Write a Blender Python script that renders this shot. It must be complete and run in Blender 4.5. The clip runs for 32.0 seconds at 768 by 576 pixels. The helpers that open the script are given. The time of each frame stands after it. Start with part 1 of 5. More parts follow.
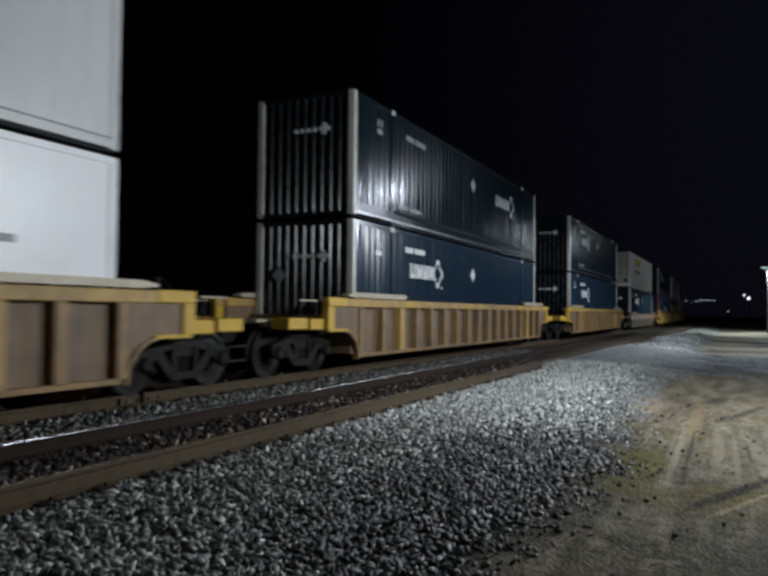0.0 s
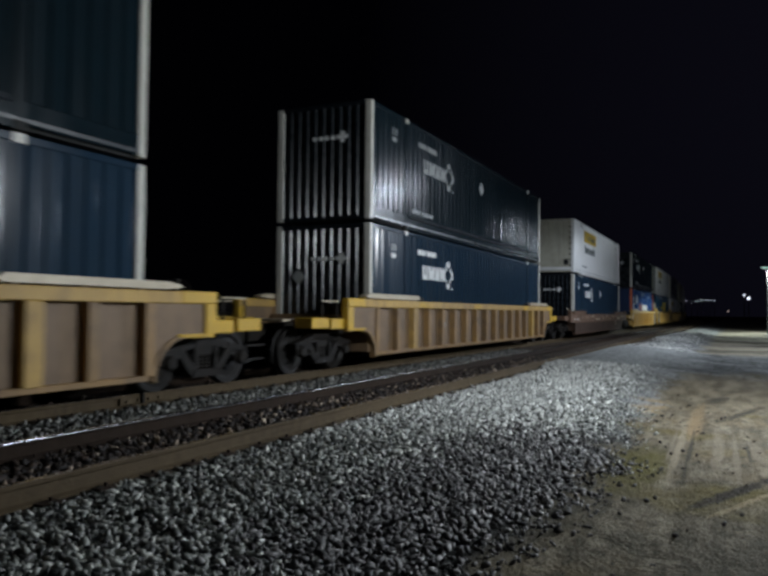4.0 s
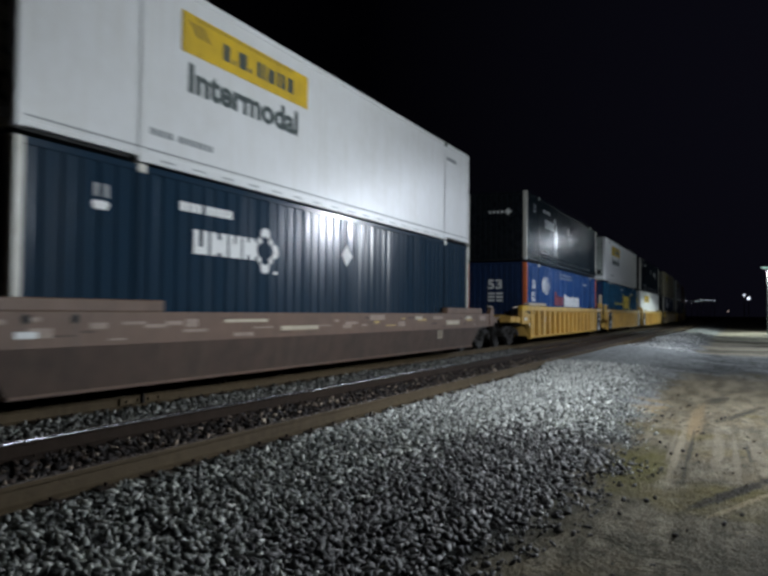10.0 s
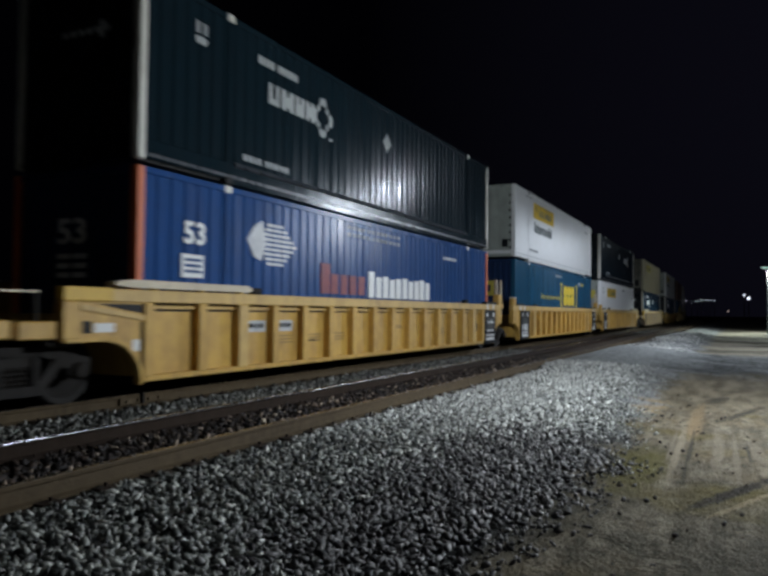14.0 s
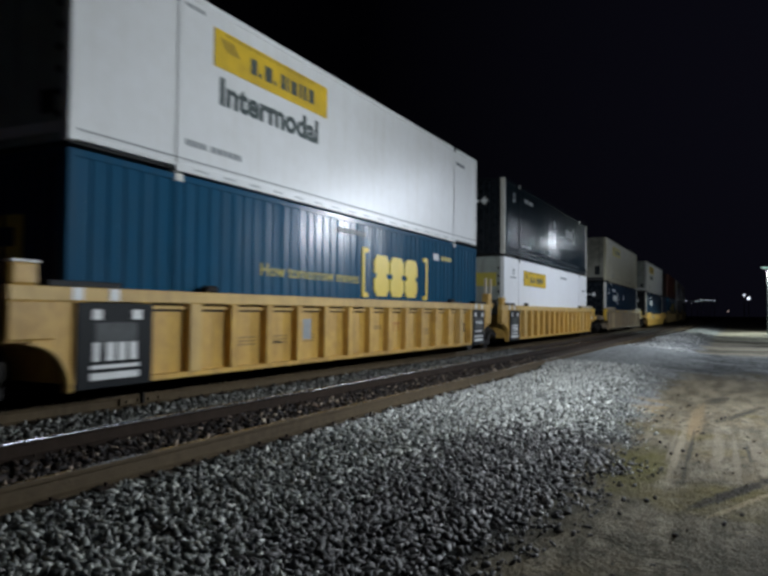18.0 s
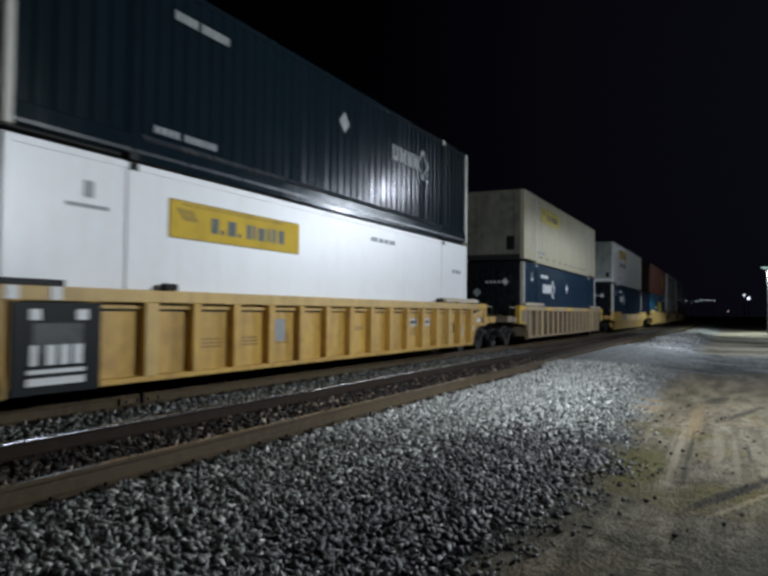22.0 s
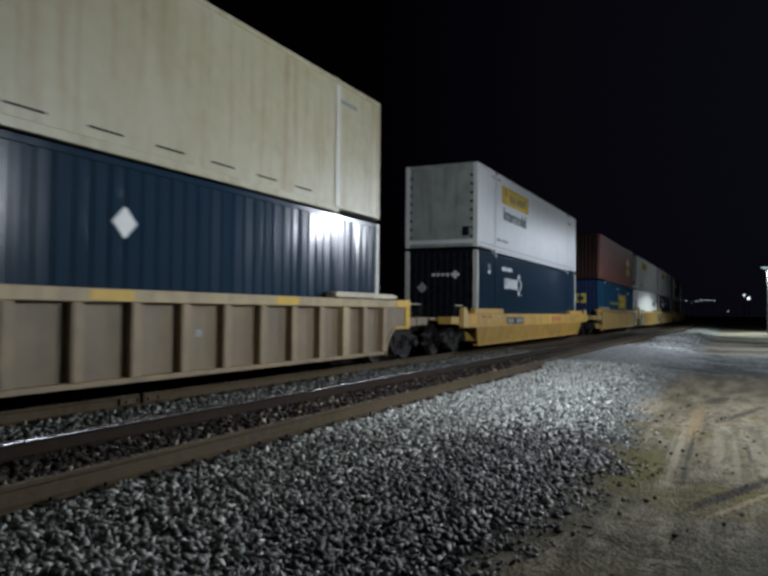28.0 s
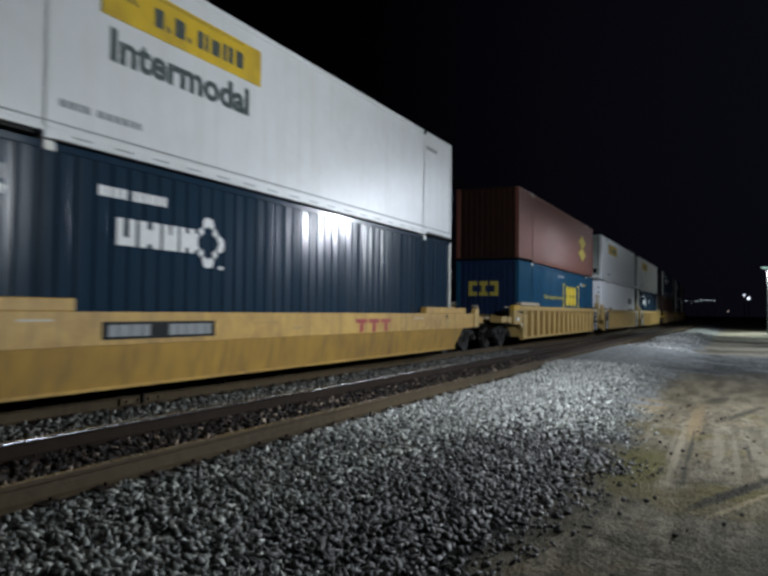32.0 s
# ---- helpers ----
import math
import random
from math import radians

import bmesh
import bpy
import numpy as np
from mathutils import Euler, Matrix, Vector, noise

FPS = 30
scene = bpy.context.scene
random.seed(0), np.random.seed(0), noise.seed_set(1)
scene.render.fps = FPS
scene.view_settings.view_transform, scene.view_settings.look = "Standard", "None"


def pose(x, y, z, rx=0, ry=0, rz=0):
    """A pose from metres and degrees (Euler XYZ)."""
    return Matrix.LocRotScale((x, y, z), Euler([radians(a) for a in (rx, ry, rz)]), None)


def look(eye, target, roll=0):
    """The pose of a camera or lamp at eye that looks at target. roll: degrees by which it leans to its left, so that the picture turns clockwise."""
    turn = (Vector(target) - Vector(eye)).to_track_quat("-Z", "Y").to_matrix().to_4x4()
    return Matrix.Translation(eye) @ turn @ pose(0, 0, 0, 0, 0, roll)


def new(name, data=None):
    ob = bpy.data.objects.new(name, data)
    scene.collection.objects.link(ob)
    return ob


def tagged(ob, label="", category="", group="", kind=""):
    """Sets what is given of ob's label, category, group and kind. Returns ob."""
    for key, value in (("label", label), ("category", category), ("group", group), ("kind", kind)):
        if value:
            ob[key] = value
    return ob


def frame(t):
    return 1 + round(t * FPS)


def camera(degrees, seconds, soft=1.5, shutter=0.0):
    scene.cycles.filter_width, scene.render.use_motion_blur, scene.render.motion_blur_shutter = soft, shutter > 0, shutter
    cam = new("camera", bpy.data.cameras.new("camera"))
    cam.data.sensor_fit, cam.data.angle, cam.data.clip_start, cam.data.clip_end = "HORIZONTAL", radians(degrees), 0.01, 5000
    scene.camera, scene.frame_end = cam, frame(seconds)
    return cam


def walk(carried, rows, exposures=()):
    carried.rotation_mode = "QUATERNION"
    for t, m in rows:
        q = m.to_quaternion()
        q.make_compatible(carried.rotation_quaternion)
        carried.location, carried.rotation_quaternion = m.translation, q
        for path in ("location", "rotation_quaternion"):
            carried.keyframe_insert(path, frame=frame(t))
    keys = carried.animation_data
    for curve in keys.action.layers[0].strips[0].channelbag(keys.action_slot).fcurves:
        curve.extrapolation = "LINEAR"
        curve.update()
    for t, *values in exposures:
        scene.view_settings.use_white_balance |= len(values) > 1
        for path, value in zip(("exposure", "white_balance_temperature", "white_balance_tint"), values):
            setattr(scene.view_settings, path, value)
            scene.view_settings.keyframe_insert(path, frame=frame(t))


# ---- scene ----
cam = camera(55.45, 32.0, soft=3.12, shutter=0.7)
EYE = Vector((0.0, 0.0, 1.283))
YAW, PITCH, ROLL = 0.4505, 0.0319, 0.565
AHEAD = Vector((math.cos(YAW) * math.cos(PITCH), math.sin(YAW) * math.cos(PITCH), math.sin(PITCH)))
STAND = look(EYE, EYE + AHEAD * 10.0, ROLL)
walk(cam, [(0.0, STAND), (32.0, STAND)])

# ---- world and lamps ----
world = bpy.data.worlds.new("night")
scene.world = world
world.use_nodes = True
wn, wl = world.node_tree.nodes, world.node_tree.links
wbg = wn["Background"]
wtc = wn.new("ShaderNodeTexCoord")
wdot = wn.new("ShaderNodeVectorMath")
wdot.operation = "DOT_PRODUCT"
wdot.inputs[1].default_value = Vector((0.92, -0.30, 0.24)).normalized()
wl.new(wtc.outputs["Generated"], wdot.inputs[0])
wramp = wn.new("ShaderNodeValToRGB")
wramp.color_ramp.elements[0].position = 0.72
wramp.color_ramp.elements[0].color = (0.0003, 0.0003, 0.0006, 1)
wramp.color_ramp.elements[1].position = 1.0
wramp.color_ramp.elements[1].color = (0.0031, 0.0030, 0.0058, 1)
wl.new(wdot.outputs["Value"], wramp.inputs[0])
wl.new(wramp.outputs[0], wbg.inputs["Color"])
wbg.inputs["Strength"].default_value = 1.0

scene.view_settings.exposure = 0.0

# street lamps along the service road: x, y of the head, head height, watts, colour, size, cone of the shade
LAMPS = [
    (12.25, -3.3, 4.4, 3500.0, (0.88, 0.96, 1.03), 0.40, 0),
    (33.8, -4.2, 6.2, 4400.0, (0.84, 0.93, 1.07), 0.26, 180),
    (41.5, -4.6, 9.1, 1200.0, (0.84, 0.93, 1.07), 0.26, 180),
    (73.0, -2.2, 5.50, 4600.0, (0.86, 1.0, 0.98), 0.45, 160),
    (82.0, -3.5, 9.5, 620.0, (0.84, 0.95, 1.04), 0.50, 180),
]
for lx, ly, lz, watts, tint, width, shaded in LAMPS:
    ld = bpy.data.lights.new("lamp_light", "SPOT" if shaded else "POINT")
    ld.energy, ld.color, ld.shadow_soft_size = watts, tint, width
    if shaded:
        ld.spot_size, ld.spot_blend = radians(shaded), 0.14
    lo = new("lamp_light", ld)
    lo.matrix_basis = pose(lx, ly, lz - 0.24)

# ---- the train's run: metres travelled at t seconds ----
def run(t):
    u = (t - 16.0) / 16.0
    return 5.1688 * t - 3.9592 * (u * u - 1) - 0.4163 * (u ** 3 - u) - 0.3039 * (u ** 4 - 1)


def bend(x):
    """The line swings to the left far down the track."""
    return 3.5e-4 * max(0.0, x - 85.0) ** 2


YC = 8.947          # centre line of the train's track
YN = 5.501          # centre line of the empty track
RAIL = 0.0          # rail heads
BASE = 0.50         # underside of the lower containers
CL, CH, HW = 16.154, 2.896, 1.2955

# ---- materials ----
MATS = {}


def mat(name, col, rough=0.6, metal=0.0, second=None, grain=6.0, amount=0.5, bump=0.0, bscale=30.0,
        streak=None, streak_amt=0.0, emit=None, power=0.0, spec=0.5, coarse=0.8, rvar=0.12, runs=0.0, aniso=0.0, upright=False):
    """Procedural paint, metal, earth: base colour, two scales of variation, runs of dirt, fine relief."""
    if name in MATS:
        return MATS[name]
    m = bpy.data.materials.new(name)
    m.use_nodes = True
    n, l = m.node_tree.nodes, m.node_tree.links
    b = n["Principled BSDF"]
    b.inputs["Metallic"].default_value = metal
    b.inputs["Specular IOR Level"].default_value = spec
    tc = n.new("ShaderNodeTexCoord")
    oi = n.new("ShaderNodeObjectInfo")
    add = n.new("ShaderNodeVectorMath")
    add.operation = "ADD"
    comb = n.new("ShaderNodeCombineXYZ")
    mul = n.new("ShaderNodeMath")
    mul.operation = "MULTIPLY"
    mul.inputs[1].default_value = 37.0
    l.new(oi.outputs["Random"], mul.inputs[0])
    for k in range(3):
        l.new(mul.outputs[0], comb.inputs[k])
    l.new(tc.outputs["Object"], add.inputs[0])
    l.new(comb.outputs[0], add.inputs[1])
    n1 = n.new("ShaderNodeTexNoise")
    n1.inputs["Scale"].default_value, n1.inputs["Detail"].default_value = grain, 6.0
    n2 = n.new("ShaderNodeTexNoise")
    n2.inputs["Scale"].default_value, n2.inputs["Detail"].default_value = coarse, 3.0
    l.new(add.outputs[0], n1.inputs["Vector"])
    l.new(add.outputs[0], n2.inputs["Vector"])
    mm = n.new("ShaderNodeMath")
    mm.operation = "MULTIPLY"
    l.new(n1.outputs[0], mm.inputs[0])
    l.new(n2.outputs[0], mm.inputs[1])
    ramp = n.new("ShaderNodeMapRange")
    ramp.inputs["From Min"].default_value, ramp.inputs["From Max"].default_value = 0.12, 0.42
    ramp.inputs["To Max"].default_value = amount
    l.new(mm.outputs[0], ramp.inputs[0])
    mix = n.new("ShaderNodeMix")
    mix.data_type = "RGBA"
    mix.inputs["A"].default_value = (*col, 1)
    sec = second or tuple(c * 0.6 for c in col)
    mix.inputs["B"].default_value = (*sec, 1)
    l.new(ramp.outputs[0], mix.inputs["Factor"])
    out = mix.outputs["Result"]
    if streak:
        mp = n.new("ShaderNodeMapping")
        mp.inputs["Scale"].default_value = (3.2, 3.2, 0.22)
        l.new(add.outputs[0], mp.inputs["Vector"])
        n3 = n.new("ShaderNodeTexNoise")
        n3.inputs["Scale"].default_value, n3.inputs["Detail"].default_value = 1.6, 5.0
        l.new(mp.outputs[0], n3.inputs["Vector"])
        r3 = n.new("ShaderNodeMapRange")
        r3.inputs["From Min"].default_value, r3.inputs["From Max"].default_value = 0.5, 0.78
        r3.inputs["To Max"].default_value = streak_amt
        l.new(n3.outputs[0], r3.inputs[0])
        mx = n.new("ShaderNodeMix")
        mx.data_type = "RGBA"
        l.new(r3.outputs[0], mx.inputs["Factor"])
        l.new(out, mx.inputs["A"])
        mx.inputs["B"].default_value = (*streak, 1)
        out = mx.outputs["Result"]
    l.new(out, b.inputs["Base Color"])
    rr = n.new("ShaderNodeMapRange")
    rr.inputs["To Min"].default_value = max(0.02, rough - rvar)
    rr.inputs["To Max"].default_value = min(1.0, rough + rvar)
    l.new(n1.outputs[0], rr.inputs[0])
    l.new(rr.outputs[0], b.inputs["Roughness"])
    if runs:
        # gloss and flatness change in upright runs, as on washed and dented sheet
        mq = n.new("ShaderNodeMapping")
        mq.inputs["Scale"].default_value = (3.4, 3.4, 0.16)
        l.new(add.outputs[0], mq.inputs["Vector"])
        nq = n.new("ShaderNodeTexNoise")
        nq.inputs["Scale"].default_value, nq.inputs["Detail"].default_value = 1.0, 3.0
        l.new(mq.outputs[0], nq.inputs["Vector"])
        rq = n.new("ShaderNodeMapRange")
        rq.inputs["From Min"].default_value, rq.inputs["From Max"].default_value = 0.36, 0.62
        rq.inputs["To Min"].default_value, rq.inputs["To Max"].default_value = rough - runs * 0.35, rough + runs
        l.new(nq.outputs[0], rq.inputs[0])
        l.new(rq.outputs[0], b.inputs["Roughness"])
    if bump:
        nb = n.new("ShaderNodeTexNoise")
        nb.inputs["Scale"].default_value, nb.inputs["Detail"].default_value = bscale, 4.0
        if upright:
            mb = n.new("ShaderNodeMapping")
            mb.inputs["Scale"].default_value = (2.4, 2.4, 0.40)
            l.new(add.outputs[0], mb.inputs["Vector"])
            l.new(mb.outputs[0], nb.inputs["Vector"])
        else:
            l.new(add.outputs[0], nb.inputs["Vector"])
        bp = n.new("ShaderNodeBump")
        bp.inputs["Strength"].default_value = 1.0
        bp.inputs["Distance"].default_value = bump
        l.new(nb.outputs[0], bp.inputs["Height"])
        l.new(bp.outputs[0], b.inputs["Normal"])
    if aniso:
        # rain-washed sheet: the gloss is drawn out up and down
        up = n.new("ShaderNodeCombineXYZ")
        up.inputs[2].default_value = 1.0
        l.new(up.outputs[0], b.inputs["Tangent"])
        b.inputs["Anisotropic"].default_value = aniso
    if emit:
        b.inputs["Emission Color"].default_value = (*emit, 1)
        b.inputs["Emission Strength"].default_value = power
    MATS[name] = m
    return m


M_NAVY = mat("navy_paint", (0.014, 0.032, 0.056), 0.165, 0, (0.017, 0.032, 0.048), 5, 0.6, 0.0014, 1.5, (0.022, 0.036, 0.060), 0.25, spec=0.20, runs=0.05, aniso=0.45, upright=True)
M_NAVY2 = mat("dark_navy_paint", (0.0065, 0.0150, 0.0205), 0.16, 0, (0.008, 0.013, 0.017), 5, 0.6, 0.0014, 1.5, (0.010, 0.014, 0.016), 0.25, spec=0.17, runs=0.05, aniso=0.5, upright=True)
M_BLUE = mat("blue_paint", (0.020, 0.066, 0.205), 0.24, 0, (0.03, 0.06, 0.14), 5, 0.6, 0.0010, 1.5, (0.05, 0.06, 0.11), 0.35, spec=0.07, runs=0.05, aniso=0.4, upright=True)
M_STEEL_BLUE = mat("steel_blue_paint", (0.013, 0.072, 0.140), 0.20, 0, (0.02, 0.07, 0.12), 5, 0.6, 0.0010, 1.5, (0.06, 0.08, 0.10), 0.35, spec=0.13, runs=0.05, aniso=0.5, upright=True)
M_WHITE = mat("white_panel_paint", (0.69, 0.70, 0.71), 0.32, 0, (0.58, 0.58, 0.56), 4, 0.5, 0.0015, 1.1, (0.50, 0.48, 0.42), 0.28, rvar=0.03)
M_WHITE2 = mat("clean_white_paint", (0.87, 0.88, 0.90), 0.36, 0, (0.80, 0.79, 0.77), 4, 0.45, 0.0015, 1.1, (0.60, 0.52, 0.42), 0.12, rvar=0.03)
M_CREAM = mat("aged_cream_paint", (0.43, 0.405, 0.295), 0.42, 0, (0.35, 0.31, 0.19), 4, 0.8, 0.003, 1.1, (0.26, 0.18, 0.09), 0.65)
M_RUST = mat("rust_red_paint", (0.19, 0.066, 0.044), 0.45, 0, (0.13, 0.05, 0.036), 4, 0.6, 0.002, 2.2, (0.12, 0.06, 0.04), 0.4)
M_BROWNBOX = mat("brown_box_paint", (0.10, 0.05, 0.035), 0.5, 0, (0.07, 0.04, 0.03), 4, 0.6, 0.002, 2.2)
M_ORANGE = mat("orange_post_paint", (0.62, 0.14, 0.04), 0.45, 0, (0.42, 0.10, 0.04), 5, 0.6)
M_RAILW = mat("scuffed_navy_rail", (0.030, 0.036, 0.045), 0.30, 0, (0.03, 0.035, 0.042), 5, 0.8, 0.002, 6, (0.16, 0.16, 0.15), 0.5)
# cream end wall: soot runs, and shade put into the darker base colour
M_ENDC = mat("shaded_sooty_cream_end", (0.21, 0.205, 0.165), 0.6, 0, (0.10, 0.10, 0.08), 3, 0.9, 0.002, 6, (0.05, 0.045, 0.035), 0.7)
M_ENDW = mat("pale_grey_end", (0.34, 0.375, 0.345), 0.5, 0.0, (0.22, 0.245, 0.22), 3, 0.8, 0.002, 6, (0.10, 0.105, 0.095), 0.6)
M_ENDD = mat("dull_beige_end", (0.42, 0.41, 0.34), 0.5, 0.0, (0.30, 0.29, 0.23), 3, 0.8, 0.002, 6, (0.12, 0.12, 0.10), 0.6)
# blue, rust and navy end walls: darker copies that hold the ends' shade
M_ENDB = mat("shaded_blue_end", (0.013, 0.030, 0.085), 0.35, 0, (0.009, 0.018, 0.045), 4, 0.7, 0.001, 8, spec=0.35)
M_ENDR = mat("shaded_rust_end", (0.030, 0.012, 0.009), 0.45, 0, (0.016, 0.008, 0.006), 4, 0.7, 0.001, 8, spec=0.25)
M_ENDN = mat("shaded_navy_end", (0.007, 0.010, 0.014), 0.28, 0, (0.010, 0.012, 0.014), 4, 0.7, 0.001, 8, spec=0.30, rvar=0.06)
M_POST = mat("pale_post_paint", (0.62, 0.61, 0.56), 0.42, 0, (0.44, 0.42, 0.36), 5, 0.7, 0.001, 12, (0.3, 0.26, 0.2), 0.4)
M_GAP = mat("black_underside", (0.012, 0.012, 0.012), 0.8)
M_DECAL = mat("white_vinyl", (0.74, 0.75, 0.75), 0.45, 0, (0.60, 0.60, 0.58), 8, 0.6)
M_DECALG = mat("faded_grey_stencil", (0.28, 0.30, 0.31), 0.5, 0, (0.20, 0.21, 0.22), 8, 0.6)
M_DECALW = mat("weathered_white_vinyl", (0.36, 0.38, 0.38), 0.5, 0, (0.22, 0.235, 0.24), 6, 0.8)
M_DECALS = mat("scuffed_white_vinyl", (0.55, 0.56, 0.57), 0.5, 0, (0.30, 0.32, 0.36), 9, 0.9)
M_DARKDEC = mat("dark_green_lettering", (0.035, 0.055, 0.055), 0.5, 0, (0.07, 0.09, 0.09), 8, 0.6)
M_SIGNDK = mat("worn_dark_hatching", (0.16, 0.11, 0.02), 0.6, 0, (0.30, 0.21, 0.03), 8, 0.8)
M_YSIGN = mat("yellow_sign_vinyl", (0.66, 0.44, 0.03), 0.62, 0, (0.46, 0.31, 0.04), 3, 0.9, spec=0.2)
M_FADEY = mat("faded_yellow_vinyl", (0.52, 0.42, 0.06), 0.5, 0, (0.42, 0.36, 0.10), 6, 0.7)
M_CSY = mat("bright_yellow_vinyl", (0.76, 0.56, 0.045), 0.42, 0, (0.62, 0.46, 0.07), 8, 0.6)
M_REDB = mat("dull_red_vinyl", (0.26, 0.05, 0.045), 0.55, 0, (0.08, 0.025, 0.06), 8, 0.7)
M_REDF = mat("nearly_faded_red_stencil", (0.42, 0.17, 0.045), 0.55, 0, (0.50, 0.27, 0.06), 8, 0.9)
M_REDV = mat("red_vinyl", (0.40, 0.045, 0.03), 0.45, 0, (0.26, 0.05, 0.05), 8, 0.7)
M_CARBR = mat("dirty_brown_car_paint", (0.225, 0.142, 0.076), 0.62, 0, (0.135, 0.092, 0.058), 3, 0.8, 0.002, 14, (0.085, 0.065, 0.05), 0.5)
M_CHORD = mat("worn_tan_chord", (0.54, 0.34, 0.085), 0.58, 0, (0.30, 0.19, 0.075), 4, 0.8, 0.002, 14, (0.12, 0.085, 0.06), 0.5)
M_PCARBR = mat("worn_orange_brown_post", (0.34, 0.20, 0.070), 0.6, 0, (0.15, 0.10, 0.065), 4, 0.8, 0.002, 14, (0.09, 0.07, 0.05), 0.5)
M_CHORDG = mat("dusty_tan_chord", (0.43, 0.33, 0.17), 0.58, 0, (0.25, 0.20, 0.14), 4, 0.8, 0.002, 14, (0.14, 0.11, 0.08), 0.5)
M_PCARGR = mat("dusty_tan_post", (0.31, 0.22, 0.115), 0.6, 0, (0.18, 0.15, 0.11), 4, 0.8, 0.002, 14, (0.11, 0.09, 0.07), 0.5)
M_CHORDY = mat("scuffed_yellow_chord", (0.60, 0.40, 0.13), 0.55, 0, (0.42, 0.28, 0.10), 4, 0.8, 0.002, 14, (0.26, 0.17, 0.08), 0.5)
M_CARGR = mat("dusty_grey_car_paint", (0.215, 0.160, 0.096), 0.62, 0, (0.145, 0.115, 0.082), 3, 0.8, 0.002, 14, (0.10, 0.085, 0.07), 0.5)
M_CARRU = mat("oxide_brown_car_paint", (0.150, 0.084, 0.052), 0.6, 0, (0.105, 0.064, 0.042), 3, 0.8, 0.002, 14, (0.07, 0.05, 0.04), 0.4)
# lower web and dark scuffs: oxide paint, the web's shade put into it
M_CARDARK = mat("shaded_scuffed_oxide_paint", (0.078, 0.046, 0.032), 0.75, 0, (0.045, 0.031, 0.024), 3, 0.8, 0.002, 14, (0.10, 0.07, 0.05), 0.5)
M_PALEOX = mat("pale_rubbed_primer", (0.34, 0.255, 0.205), 0.6, 0, (0.22, 0.16, 0.125), 6, 0.9)
M_CARYE = mat("yellow_car_paint", (0.60, 0.37, 0.080), 0.52, 0, (0.39, 0.225, 0.055), 5, 0.9, 0.002, 14, (0.22, 0.135, 0.05), 0.65)
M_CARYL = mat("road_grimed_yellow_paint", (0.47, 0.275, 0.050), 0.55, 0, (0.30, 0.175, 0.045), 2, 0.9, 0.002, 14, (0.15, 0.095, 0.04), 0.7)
M_SAFEO = mat("orange_patch_paint", (0.72, 0.38, 0.02), 0.5, 0, (0.58, 0.30, 0.03), 6, 0.6)
M_CARYD = mat("dull_yellow_car_paint", (0.46, 0.31, 0.10), 0.58, 0, (0.33, 0.23, 0.09), 3, 0.7, 0.002, 14, (0.2, 0.14, 0.07), 0.5)
M_STENCIL = mat("faded_brown_stencil", (0.16, 0.10, 0.045), 0.6, 0, (0.30, 0.19, 0.06), 9, 0.9)
M_MARKY = mat("safety_yellow_paint", (0.62, 0.38, 0.03), 0.5, 0, (0.42, 0.27, 0.05), 6, 0.7, 0.001, 14)
M_WALKW = mat("grey_walkway_steel", (0.54, 0.47, 0.35), 0.5, 0.1, (0.34, 0.28, 0.20), 6, 0.7, 0.002, 40)
M_BLACKP = mat("black_plate_paint", (0.008, 0.010, 0.012), 0.5, 0, (0.014, 0.015, 0.016), 6, 0.6, spec=0.15)
M_PLATEG = mat("worn_grey_plate_field", (0.035, 0.042, 0.044), 0.5, 0, (0.012, 0.014, 0.015), 7, 0.9)
M_IRON = mat("grimy_cast_iron", (0.010, 0.009, 0.008), 0.7, 0.0, (0.020, 0.015, 0.011), 8, 0.8, 0.003, 30, spec=0.2)
M_IRON2 = mat("dusty_cast_iron", (0.018, 0.015, 0.013), 0.7, 0.0, (0.009, 0.008, 0.007), 8, 0.8, 0.003, 30, spec=0.2)
M_WHEEL = mat("wheel_steel", (0.012, 0.010, 0.009), 0.6, 0.0, (0.008, 0.007, 0.006), 8, 0.7, 0.002, 30, spec=0.3)
M_TREAD = mat("polished_steel", (0.30, 0.305, 0.315), 0.25, 1.0, (0.20, 0.20, 0.205), 20, 0.7)
M_RAILB = mat("rusty_rail_side", (0.088, 0.063, 0.035), 0.8, 0.0, (0.050, 0.036, 0.021), 10, 0.8, 0.003, 40, spec=0.2)
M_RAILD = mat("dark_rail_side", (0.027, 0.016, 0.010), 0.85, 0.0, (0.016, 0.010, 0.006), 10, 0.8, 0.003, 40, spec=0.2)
M_TIE = mat("weathered_tie_wood", (0.085, 0.062, 0.046), 0.85, 0, (0.05, 0.04, 0.032), 14, 0.8, 0.006, 22)
M_POLE = mat("galvanised_pole", (0.13, 0.16, 0.15), 0.55, 0.4, (0.09, 0.11, 0.10), 10, 0.6)
M_GLOW = mat("lamp_lens", (0.8, 0.9, 0.9), 0.4, emit=(0.62, 1.0, 0.92), power=1.3)
M_GLOWW = mat("far_lamp_lens", (0.8, 0.85, 0.9), 0.4, emit=(0.80, 0.88, 1.0), power=2.4)
M_GLOWR = mat("far_dim_lens", (0.6, 0.5, 0.5), 0.4, emit=(1.0, 0.75, 0.7), power=0.5)


